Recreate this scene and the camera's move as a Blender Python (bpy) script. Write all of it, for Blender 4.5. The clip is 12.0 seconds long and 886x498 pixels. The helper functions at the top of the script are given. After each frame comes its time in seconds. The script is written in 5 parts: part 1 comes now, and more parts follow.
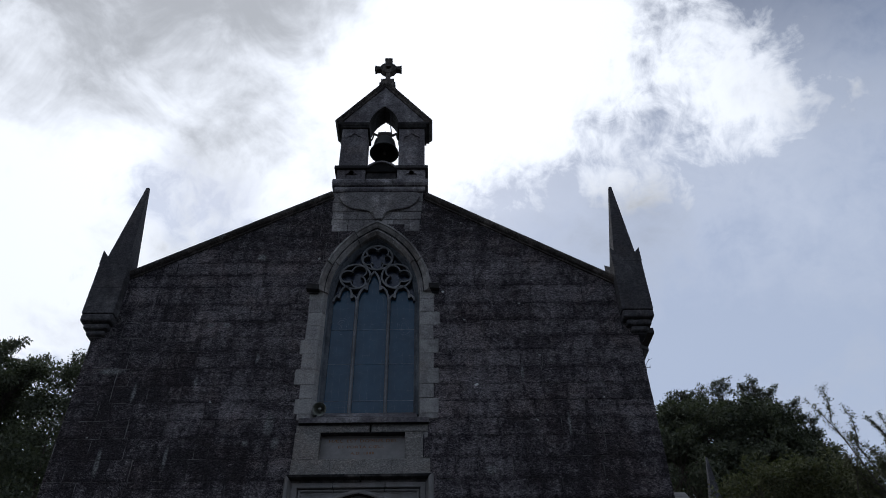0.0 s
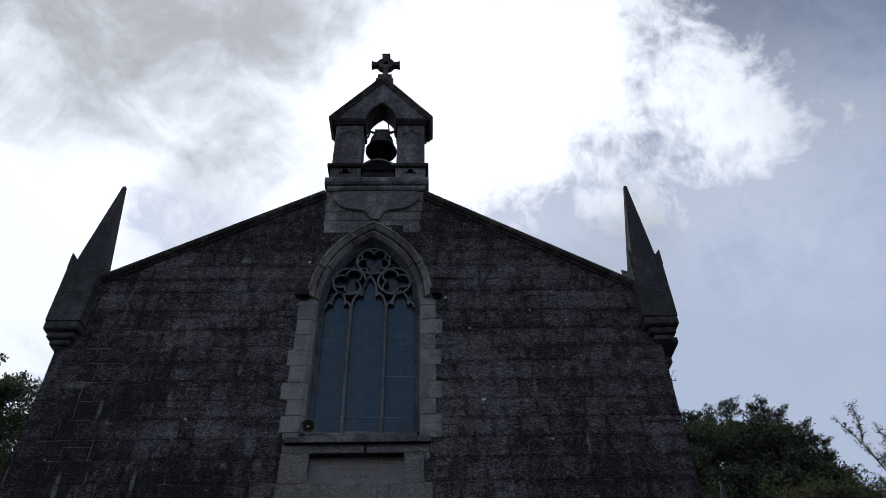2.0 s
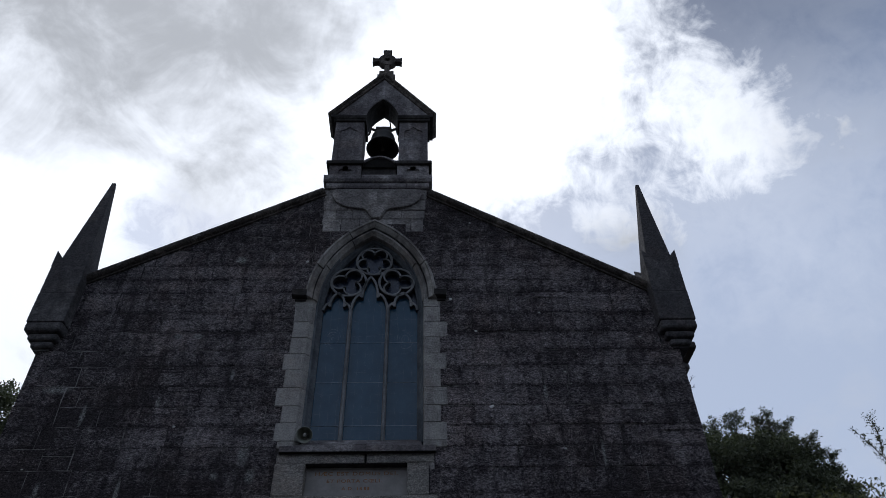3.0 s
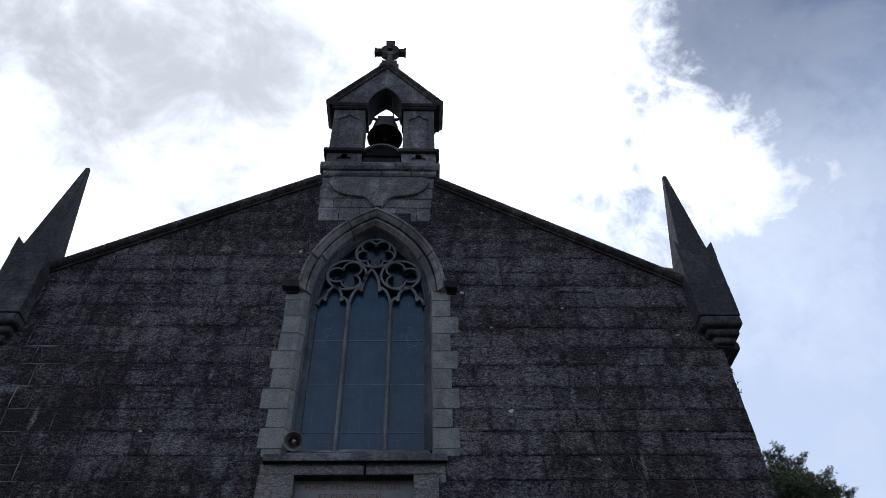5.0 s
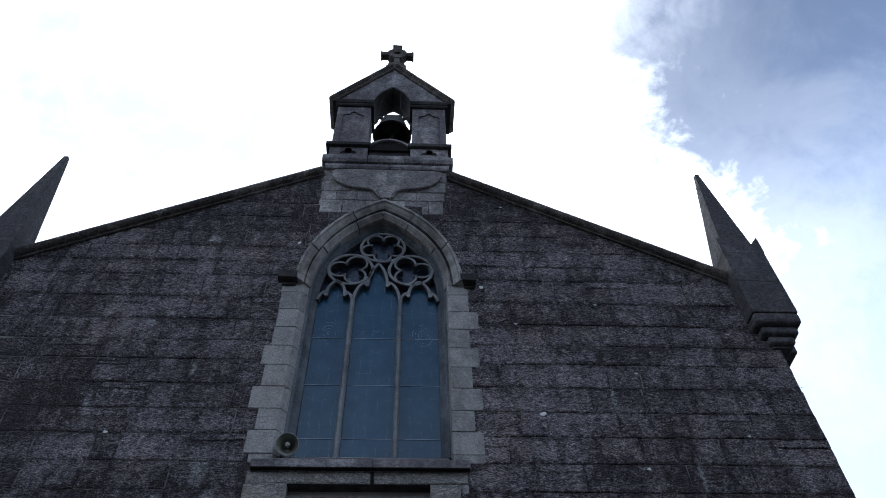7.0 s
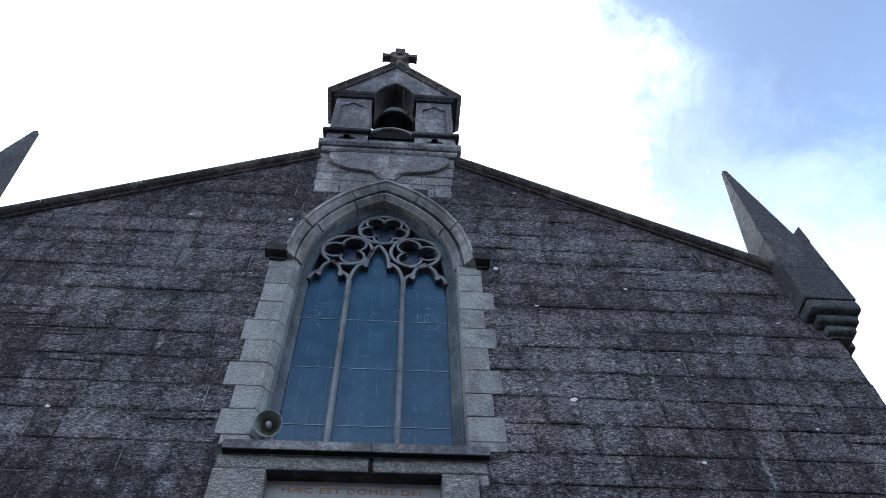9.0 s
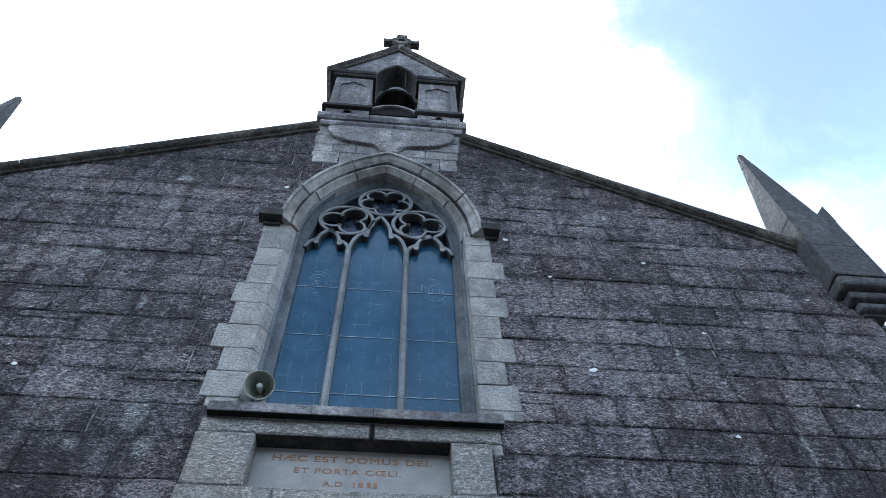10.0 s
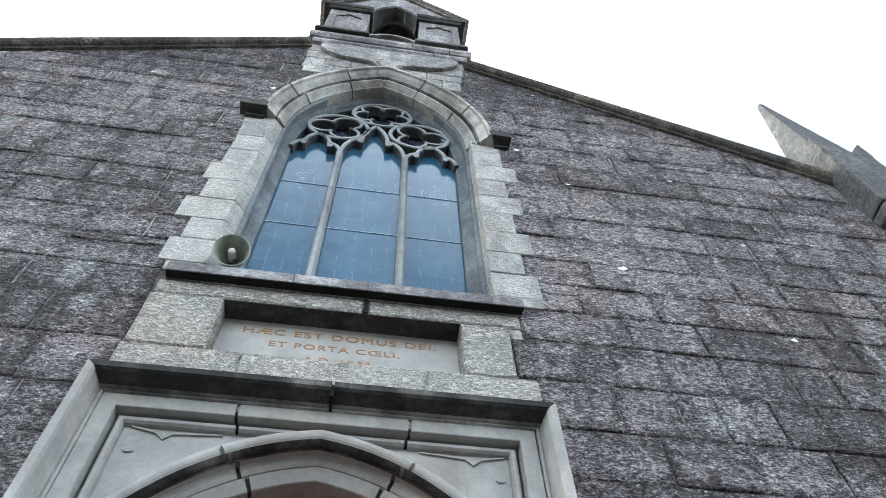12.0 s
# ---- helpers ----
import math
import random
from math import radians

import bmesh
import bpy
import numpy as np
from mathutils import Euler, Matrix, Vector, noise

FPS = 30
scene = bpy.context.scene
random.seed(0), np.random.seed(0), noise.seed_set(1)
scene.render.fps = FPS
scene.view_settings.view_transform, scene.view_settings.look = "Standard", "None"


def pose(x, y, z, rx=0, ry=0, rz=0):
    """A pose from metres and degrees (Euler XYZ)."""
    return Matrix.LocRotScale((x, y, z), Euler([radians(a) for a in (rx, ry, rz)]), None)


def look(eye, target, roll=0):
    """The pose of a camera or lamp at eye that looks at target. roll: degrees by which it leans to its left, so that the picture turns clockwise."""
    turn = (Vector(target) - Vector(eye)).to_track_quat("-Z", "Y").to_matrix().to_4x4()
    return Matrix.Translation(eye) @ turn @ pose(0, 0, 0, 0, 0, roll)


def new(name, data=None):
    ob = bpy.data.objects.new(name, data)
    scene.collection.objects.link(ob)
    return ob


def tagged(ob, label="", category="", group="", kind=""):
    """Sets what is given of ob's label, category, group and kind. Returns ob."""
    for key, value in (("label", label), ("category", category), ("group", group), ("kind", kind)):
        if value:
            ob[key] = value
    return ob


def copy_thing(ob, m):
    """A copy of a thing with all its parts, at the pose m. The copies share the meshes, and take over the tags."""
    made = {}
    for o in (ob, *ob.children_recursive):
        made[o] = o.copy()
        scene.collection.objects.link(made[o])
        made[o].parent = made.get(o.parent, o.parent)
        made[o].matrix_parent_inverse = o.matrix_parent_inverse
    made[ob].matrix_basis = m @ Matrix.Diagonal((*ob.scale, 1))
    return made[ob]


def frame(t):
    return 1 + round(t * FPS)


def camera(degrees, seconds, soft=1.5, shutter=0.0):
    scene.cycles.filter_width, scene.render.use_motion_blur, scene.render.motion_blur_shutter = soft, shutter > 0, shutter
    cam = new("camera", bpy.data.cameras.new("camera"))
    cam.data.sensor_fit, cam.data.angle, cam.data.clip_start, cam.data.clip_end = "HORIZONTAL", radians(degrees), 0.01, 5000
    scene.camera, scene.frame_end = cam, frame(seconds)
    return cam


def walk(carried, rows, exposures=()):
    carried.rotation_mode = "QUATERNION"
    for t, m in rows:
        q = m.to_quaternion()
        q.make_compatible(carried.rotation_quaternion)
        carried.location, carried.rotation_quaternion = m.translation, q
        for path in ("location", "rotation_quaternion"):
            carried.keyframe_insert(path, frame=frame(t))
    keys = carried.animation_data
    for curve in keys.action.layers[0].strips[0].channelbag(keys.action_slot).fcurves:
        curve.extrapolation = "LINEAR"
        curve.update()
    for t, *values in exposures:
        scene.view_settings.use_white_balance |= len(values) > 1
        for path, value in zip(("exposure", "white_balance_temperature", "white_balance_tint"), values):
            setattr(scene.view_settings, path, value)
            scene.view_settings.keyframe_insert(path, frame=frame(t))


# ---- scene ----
cam = camera(63.2, 12.0, soft=0.8)
PATH = [
    (0, (1.283, -0.551, 1.133), (1.319, 0.992, 2.404), -1.2),
    (0.5, (1.287, -0.247, 1.265), (1.326, 1.29, 2.545), -1.4),
    (1, (1.241, 0.074, 1.44), (1.285, 1.597, 2.736), -1.4),
    (1.5, (1.172, 0.398, 1.577), (1.214, 1.913, 2.883), -1.3),
    (2, (1.179, 0.775, 1.705), (1.226, 2.279, 3.023), -1.5),
    (2.5, (1.138, 1.082, 1.855), (1.191, 2.573, 3.187), -1.6),
    (3, (1.057, 1.479, 1.984), (1.111, 2.959, 3.328), -1.5),
    (5, (0.822, 3.19, 2.369), (0.893, 4.594, 3.793), -1.6),
    (5.5, (0.728, 3.581, 2.43), (0.804, 4.955, 3.882), -1.7),
    (6, (0.628, 4.008, 2.508), (0.706, 5.353, 3.986), -1.6),
    (6.5, (0.59, 4.438, 2.558), (0.675, 5.751, 4.065), -1.9),
    (7, (0.516, 4.913, 2.592), (0.607, 6.188, 4.13), -1.9),
    (9, (0.323, 6.653, 2.821), (0.442, 7.776, 4.471), -2.3),
    (9.5, (0.285, 7.038, 2.919), (0.414, 8.146, 4.579), -2.4),
    (10, (0.215, 7.529, 2.953), (0.355, 8.599, 4.638), -2.5),
    (10.5, (0.22, 7.955, 2.984), (0.373, 9.019, 4.67), -2.6),
    (11, (0.198, 8.371, 3.04), (0.359, 9.369, 4.765), -2.7),
    (11.5, (0.14, 8.747, 3.097), (0.314, 9.746, 4.821), -2.8),
    (12, (0.148, 9.128, 3.115), (0.342, 10.132, 4.833), -2.9),
]
walk(cam, [(t, look(eye, target, roll)) for t, eye, target, roll in PATH],
     exposures=[(0, 0.55, 6050, 10), (3, 0.62, 6050, 10), (5, 1.05, 5950, 10), (6.5, 1.5, 5850, 9), (9.5, 2.84, 5700, 3), (10.5, 3.42, 6000, 1), (12, 4.12, 6750, 0)])

# ---- light ----
SUN_DIR = Vector((-0.14, 0.53, 0.84)).normalized()
sun = new("sun", bpy.data.lights.new("sun", "SUN"))
sun.data.energy, sun.data.angle, sun.data.color = 0.35, radians(10), (1.0, 0.95, 0.88)
sun.matrix_world = look((0, 0, 0), -SUN_DIR) @ Matrix.Identity(4)
sun.location = (0, 40, 60)

world = bpy.data.worlds.new("sky")
scene.world = world
world.use_nodes = True


class Nodes:
    """Short hand for building a node tree."""

    def __init__(self, tree):
        self.tree = tree
        tree.nodes.clear()

    def add(self, kind, **values):
        node = self.tree.nodes.new(kind)
        for key, value in values.items():
            self.put(node.inputs[key], value)
        return node

    def put(self, socket, value):
        if isinstance(value, bpy.types.NodeSocket):
            self.tree.links.new(value, socket)
        elif isinstance(value, bpy.types.Node):
            self.tree.links.new(value.outputs[0], socket)
        else:
            socket.default_value = value

    def math(self, op, a, b=0.0, c=0.0, clamp=False):
        node = self.tree.nodes.new("ShaderNodeMath")
        node.operation, node.use_clamp = op, clamp
        for i, v in enumerate((a, b, c)):
            self.put(node.inputs[i], v)
        return node.outputs[0]

    def vmath(self, op, a, b=(0, 0, 0)):
        node = self.tree.nodes.new("ShaderNodeVectorMath")
        node.operation = op
        self.put(node.inputs[0], a)
        self.put(node.inputs[1], b)
        return node.outputs["Value"] if op in ("DOT_PRODUCT", "LENGTH") else node.outputs[0]

    def mix(self, fac, a, b, blend="MIX"):
        node = self.tree.nodes.new("ShaderNodeMix")
        node.data_type, node.blend_type = "RGBA", blend
        self.put(node.inputs[0], fac)
        self.put(node.inputs[6], a)
        self.put(node.inputs[7], b)
        return node.outputs[2]

    def ramp(self, value, lo, hi, out_lo=0.0, out_hi=1.0):
        node = self.tree.nodes.new("ShaderNodeMapRange")
        node.interpolation_type = "SMOOTHSTEP"
        for i, v in enumerate((value, lo, hi, out_lo, out_hi)):
            self.put(node.inputs[i], v)
        return node.outputs[0]

    def noise(self, vector, scale, detail=4.0, rough=0.55, distort=0.0):
        node = self.tree.nodes.new("ShaderNodeTexNoise")
        self.put(node.inputs["Vector"], vector)
        for key, value in (("Scale", scale), ("Detail", detail), ("Roughness", rough), ("Distortion", distort)):
            node.inputs[key].default_value = value
        return node.outputs[0]


def build_sky():
    n = Nodes(world.node_tree)
    way = n.add("ShaderNodeTexCoord").outputs["Generated"]
    blue = n.add("ShaderNodeTexSky")
    blue.sky_type, blue.sun_disc = "NISHITA", False
    blue.sun_elevation, blue.sun_rotation = math.asin(SUN_DIR.z), math.atan2(SUN_DIR.x, SUN_DIR.y)
    blue.dust_density, blue.air_density, blue.ozone_density = 1.0, 1.0, 1.5
    split = n.add("ShaderNodeSeparateXYZ", Vector=way)
    height = n.math("MAXIMUM", split.outputs[2], 0.0)
    # deeper blue towards the zenith
    gain = n.ramp(height, 0.48, 0.86, SKY_GAIN, SKY_GAIN * 0.37)
    blue = n.mix(1.0, blue, n.add("ShaderNodeCombineColor", Red=gain, Green=gain, Blue=gain).outputs[0], "MULTIPLY")
    # the sky laid flat: overhead in the middle, the horizon at 1 from it
    low = n.math("ADD", height, 1.0)
    flat = n.vmath("DIVIDE", way, n.add("ShaderNodeCombineXYZ", X=low, Y=low, Z=low))
    u, v = split.outputs[0], split.outputs[1]
    u, v = n.math("DIVIDE", u, low), n.math("DIVIDE", v, low)
    flat = n.add("ShaderNodeCombineXYZ", X=u, Y=v, Z=0.37).outputs[0]
    big = n.noise(n.vmath("ADD", flat, SKY_SHIFT), 5.0, 6.0, 0.58, 0.4)
    fine = n.noise(n.vmath("ADD", flat, (3.1, 1.7, 0.4)), 15.0, 8.0, 0.62, 0.5)
    puff = n.noise(n.vmath("ADD", flat, (1.3, 5.7, 0.2)), 40.0, 6.0, 0.6, 0.6)
    near_sun = n.math("MAXIMUM", n.vmath("DOT_PRODUCT", way, tuple(SUN_DIR)), 0.0)
    lumps = n.math("ADD", n.math("MULTIPLY", big, 0.6), n.math("MULTIPLY", fine, 0.4))
    lumps = n.math("MULTIPLY_ADD", lumps, 1.7, -0.35)
    # the cloud field ends along these lines: (across, along, offset)
    field = n.math("ADD", v, 0.215)
    for a, b, c in CLOUD_LINES:
        line = n.math("MULTIPLY_ADD", u, a, n.math("MULTIPLY_ADD", v, b, c))
        field = n.math("SMOOTH_MIN", field, line, 0.03)
    for toward, power, amount in SKY_GAPS:
        close = n.math("MAXIMUM", n.vmath("DOT_PRODUCT", way, tuple(Vector(toward).normalized())), 0.0)
        field = n.math("MULTIPLY_ADD", n.math("POWER", close, power), -amount, field)
    cover = n.math("MULTIPLY_ADD", n.math("SUBTRACT", big, 0.5), 0.09, field)
    cover = n.math("MULTIPLY_ADD", n.math("SUBTRACT", fine, 0.5), 0.16, cover)
    cover = n.math("MULTIPLY_ADD", n.math("SUBTRACT", puff, 0.5), 0.08, cover)
    dark = lumps
    for toward, power, amount in DARK_BANKS:
        close = n.math("MAXIMUM", n.vmath("DOT_PRODUCT", way, tuple(Vector(toward).normalized())), 0.0)
        dark = n.math("MULTIPLY_ADD", n.math("POWER", close, power), amount, dark)
    mask = n.mix(n.ramp(height, 0.83, 0.92), n.ramp(cover, -0.02, 0.045), n.ramp(cover, -0.09, 0.08))
    soft = n.math("MULTIPLY", n.ramp(cover, -0.12, 0.02), n.ramp(height, 0.66, 0.84, 0.34, 0.10))
    wisps = n.math("MULTIPLY", n.ramp(lumps, 0.48, 0.80), 0.16)
    veil = n.ramp(height, 0.50, 0.78, 0.74, 0.07)
    # a thin sheet of cloud overhead, on the side away from the sun
    sheet_ = n.math("MULTIPLY", n.ramp(v, -0.34, -0.20), n.ramp(v, -0.08, 0.02, 1.0, 0.0))
    veil = n.math("MULTIPLY_ADD", sheet_, n.math("MULTIPLY_ADD", big, 0.5, 0.10), veil)
    blue = n.mix(n.math("ADD", veil, wisps), blue, (*HAZE, 1))
    mask = n.math("MAXIMUM", mask, soft)
    dark = n.math("MULTIPLY_ADD", n.math("SUBTRACT", puff, 0.5), 0.12, dark)
    thick = n.ramp(dark, 0.38, 0.86)
    glow = n.math("POWER", near_sun, 9.0)
    bright = n.math("MULTIPLY_ADD", glow, CLOUD_SUN, CLOUD_BASE)
    shade = n.math("MULTIPLY", bright, n.math("SUBTRACT", 1.0, n.math("MULTIPLY", thick, 0.58)))
    cloud = n.add("ShaderNodeCombineColor", Red=shade, Green=n.math("MULTIPLY", shade, 1.01), Blue=n.math("MULTIPLY", shade, 1.04))
    colour = n.mix(mask, blue, cloud.outputs[0])
    back = n.add("ShaderNodeBackground", Color=colour, Strength=1.0)
    n.add("ShaderNodeOutputWorld", Surface=back)


SKY_GAIN, CLOUD_SUN, CLOUD_BASE = 0.083, 0.17, 0.62
HAZE = (0.335, 0.358, 0.41)
SKY_SHIFT = (0.3, 0.0, 0.0)
CLOUD_LINES = ((-0.63, 0.77, -0.062), (-1.0, 0.0, 0.285), (-0.24, -0.97, 0.445))
SKY_GAPS = (((-0.34, 0.66, 0.67), 130, 0.085), ((0.26, 0.60, 0.76), 300, 0.03))
DARK_BANKS = (((-0.33, 0.53, 0.78), 60, 0.22), ((-0.448, 0.404, 0.798), 60, 0.12), ((-0.198, 0.519, 0.832), 200, 0.10), ((0.0, 0.60, 0.80), 60, -0.12), ((-0.48, 0.70, 0.53), 60, -0.22))
build_sky()


# ---- materials ----
def material(name):
    m = bpy.data.materials.new(name)
    m.use_nodes = True
    return m, Nodes(m.node_tree)


def finish(m, n, colour, rough, height=None, strength=0.5, distance=0.01, metal=0.0, spec=0.5):
    bsdf = n.add("ShaderNodeBsdfPrincipled", Metallic=metal)
    n.put(bsdf.inputs["Base Color"], colour)
    n.put(bsdf.inputs["Roughness"], rough)
    n.put(bsdf.inputs["Specular IOR Level"], spec)
    if height is not None:
        bump = n.add("ShaderNodeBump", Strength=strength, Distance=distance, Height=height)
        n.put(bsdf.inputs["Normal"], bump)
    n.add("ShaderNodeOutputMaterial", Surface=bsdf)
    return m


def place(n, stretch=(1, 1, 1)):
    co = n.add("ShaderNodeNewGeometry").outputs["Position"]
    return n.vmath("MULTIPLY", co, stretch)


def stone(name, light, dark, stain_lo, stain_hi, grain=0.6, lichen=0.5, chips=0.5, depth=0.012, tone_share=0.12, scale=1.0):
    """Weathered limestone: light and dark are the clean stone and the black crust on it; chips is how far the shade of
    the hammered pits is painted into the colour.
    """
    m, n = material(name)
    co = place(n)
    tone = n.add("ShaderNodeObjectInfo").outputs["Random"]
    wide = n.noise(co, 0.5, 3.0, 0.6)
    runs = n.noise(place(n, (3.4, 3.4, 0.45)), 1.0, 4.0, 0.6)
    mid = n.noise(co, 4.5, 6.0, 0.7)
    shift = n.add("ShaderNodeCombineXYZ", X=n.math("MULTIPLY", tone, 37.0), Y=0.0, Z=n.math("MULTIPLY", tone, 11.0))
    pits = n.noise(n.vmath("ADD", place(n, (1.0, 1.0, 1.4)), shift), 21.0 * scale, 5.0, 0.72, 0.8)
    dust = n.noise(co, 110.0, 3.0, 0.65)
    sum_ = n.math("ADD", n.math("MULTIPLY", wide, 0.8), n.math("MULTIPLY", runs, 0.55))
    sum_ = n.math("ADD", sum_, n.math("MULTIPLY", mid, 0.75))
    sum_ = n.math("ADD", sum_, n.math("MULTIPLY", tone, tone_share))
    crust = n.ramp(sum_, stain_lo, stain_hi)
    colour = n.mix(crust, (*dark, 1), (*light, 1))
    warm = n.ramp(n.noise(co, 1.7, 4.0, 0.6), 0.48, 0.70)
    colour = n.mix(n.math("MULTIPLY", warm, 0.4), colour, n.mix(1.0, colour, (1.10, 0.95, 0.84, 1), "MULTIPLY"))
    # pits darker, ridges lighter: relief shade put into the colour
    face = n.ramp(pits, 0.40, 0.60, 1.0 - chips, 1.0 + chips)
    fleck = n.ramp(dust, 0.40, 0.65, 1.0 - 0.3 * chips, 1.0 + 0.3 * chips)
    grey = n.math("MULTIPLY", face, fleck)
    colour = n.mix(1.0, colour, n.add("ShaderNodeCombineColor", Red=grey, Green=grey, Blue=grey).outputs[0], "MULTIPLY")
    bloom = n.ramp(n.math("ADD", n.noise(co, 2.3, 7.0, 0.72), n.math("MULTIPLY", pits, 0.3)), 0.75, 0.88)
    colour = n.mix(n.math("MULTIPLY", bloom, lichen), colour, (0.36, 0.365, 0.365, 1))
    height = n.math("ADD", n.math("MULTIPLY", n.ramp(pits, 0.3, 0.7), 1.0), n.math("ADD", n.math("MULTIPLY", mid, 0.8), n.math("MULTIPLY", dust, 0.25)))
    return finish(m, n, colour, 0.92, height, grain, depth, spec=0.25)


EDGE_SHADE = 0.055
CRUST_MARKS = ((-4.7, 7.5, 1.9, 2.6, -0.12), (3.8, 6.6, 1.8, 0.9, -0.08), (1.9, 8.6, 0.9, 1.0, 0.04), (-2.6, 6.5, 1.4, 0.9, -0.14), (2.2, 8.0, 1.5, 1.2, 0.03), (4.2, 9.8, 1.2, 0.9, -0.05), (1.9, 9.5, 0.6, 0.3, -0.06))
PALE_MARKS = ((-1.76, 7.25, 0.14, 0.36), (-1.60, 6.86, 0.12, 0.18), (-2.18, 8.66, 0.07, 0.16), (-2.15, 6.86, 0.10, 0.10), (-2.93, 9.46, 0.14, 0.08), (-3.26, 9.46, 0.14, 0.08), (-2.45, 11.25, 0.16, 0.14), (2.38, 6.30, 0.16, 0.12), (-4.75, 6.5, 0.07, 0.45), (-4.45, 7.9, 0.06, 0.35), (-3.55, 6.6, 0.05, 0.4), (-3.3, 8.1, 0.06, 0.22), (3.1, 8.3, 0.05, 0.3), (3.9, 7.2, 0.05, 0.35), (-5.0, 8.4, 0.35, 0.12))


def hammered(name, light, dark, lo, hi, relief=0.9):
    """Hammer-dressed limestone: black crust left in the pits, thick in some places and worn away in others."""
    m, n = material(name)
    co = place(n)
    tone = n.add("ShaderNodeObjectInfo").outputs["Random"]
    shift = n.add("ShaderNodeCombineXYZ", X=n.math("MULTIPLY", tone, 37.0), Y=0.0, Z=n.math("MULTIPLY", tone, 11.0))
    here = n.vmath("ADD", place(n, (1.0, 1.0, 2.0)), shift)
    wide = n.noise(co, 0.45, 3.0, 0.6)
    runs = n.noise(place(n, (3.0, 3.0, 0.6)), 1.0, 4.0, 0.65)
    mid = n.noise(co, 5.0, 5.0, 0.7)
    pits = n.noise(here, 15.0, 6.0, 0.75, 0.8)
    fine = n.noise(n.vmath("ADD", place(n, (1.0, 1.0, 1.5)), shift), 52.0, 4.0, 0.7, 0.5)
    local = n.math("ADD", n.math("MULTIPLY", pits, 0.60), n.math("ADD", n.math("MULTIPLY", fine, 0.60), n.math("MULTIPLY", mid, 0.30)))
    large = n.math("ADD", n.math("MULTIPLY", wide, 0.24), n.math("ADD", n.math("MULTIPLY", runs, 0.26), n.math("MULTIPLY", tone, 0.08)))
    part_xyz = n.add("ShaderNodeSeparateXYZ", Vector=co)
    for x, z, rx, rz, amount in CRUST_MARKS:
        dx = n.math("DIVIDE", n.math("SUBTRACT", part_xyz.outputs[0], x), rx)
        dz = n.math("DIVIDE", n.math("SUBTRACT", part_xyz.outputs[2], z), rz)
        far = n.math("SQRT", n.math("ADD", n.math("MULTIPLY", dx, dx), n.math("MULTIPLY", dz, dz)))
        large = n.math("MULTIPLY_ADD", n.ramp(n.math("ADD", far, n.math("MULTIPLY", runs, 0.8)), 0.5, 1.6, 1.0, 0.0), amount, large)
    # whole courses and stones weather alike; stone edges carry crust and painted shade
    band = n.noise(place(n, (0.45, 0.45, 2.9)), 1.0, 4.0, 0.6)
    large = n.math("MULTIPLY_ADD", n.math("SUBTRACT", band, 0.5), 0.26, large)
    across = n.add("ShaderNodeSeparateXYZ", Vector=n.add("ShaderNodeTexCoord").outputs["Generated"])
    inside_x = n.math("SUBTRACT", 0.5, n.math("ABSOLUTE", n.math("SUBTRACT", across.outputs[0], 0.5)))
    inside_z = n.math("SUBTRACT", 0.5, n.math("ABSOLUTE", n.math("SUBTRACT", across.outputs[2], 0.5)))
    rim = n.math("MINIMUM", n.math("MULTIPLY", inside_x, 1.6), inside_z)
    rim = n.ramp(n.math("MULTIPLY_ADD", n.math("SUBTRACT", mid, 0.5), 0.6, rim), 0.0, 0.22, EDGE_SHADE, 0.0)
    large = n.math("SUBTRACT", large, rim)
    crust = n.ramp(n.math("ADD", local, large), lo, hi)
    colour = n.mix(crust, (*dark, 1), (*light, 1))
    warm = n.ramp(n.noise(co, 1.3, 4.0, 0.6), 0.46, 0.68)
    colour = n.mix(n.math("MULTIPLY", warm, 0.36), colour, n.mix(1.0, colour, (1.10, 0.93, 0.82, 1), "MULTIPLY"))
    # pale lime streaks and lichen
    wash = n.ramp(n.noise(co, 2.3, 7.0, 0.72), 0.66, 0.80)
    for x, z, rx, rz in PALE_MARKS:
        dx = n.math("DIVIDE", n.math("SUBTRACT", part_xyz.outputs[0], x), rx)
        dz = n.math("DIVIDE", n.math("SUBTRACT", part_xyz.outputs[2], z), rz)
        far = n.math("SQRT", n.math("ADD", n.math("MULTIPLY", dx, dx), n.math("MULTIPLY", dz, dz)))
        wash = n.math("MAXIMUM", wash, n.ramp(n.math("ADD", far, n.math("MULTIPLY", mid, 0.9)), 0.7, 1.3, 1.0, 0.0))
    wash = n.math("MULTIPLY", wash, n.ramp(n.math("ADD", n.math("MULTIPLY", pits, 0.6), n.math("MULTIPLY", fine, 0.4)), 0.36, 0.54))
    colour = n.mix(n.math("MULTIPLY", wash, 0.9), colour, (0.50, 0.51, 0.51, 1))
    # chisel furrows, short level pecks, bright chips between: shade and glint painted into colour
    chip = n.noise(n.vmath("ADD", place(n, (1.0, 1.0, 2.6)), shift), 12.0, 4.0, 0.65, 1.4)
    furrow = n.ramp(n.math("ABSOLUTE", n.math("SUBTRACT", chip, 0.5)), 0.0, 0.035)
    nick = n.noise(n.vmath("ADD", place(n, (1.0, 1.0, 2.1)), shift), 21.0, 2.5, 0.62, 1.3)
    peck = n.noise(n.vmath("ADD", place(n, (1.0, 1.0, 1.9)), shift), 46.0, 2.0, 0.6, 1.0)
    nicks = n.math("MULTIPLY", n.ramp(nick, 0.42, 0.485), n.ramp(peck, 0.38, 0.46, 0.30, 1.0))
    glint = n.math("MULTIPLY", n.ramp(nick, 0.51, 0.57), n.ramp(peck, 0.46, 0.55))
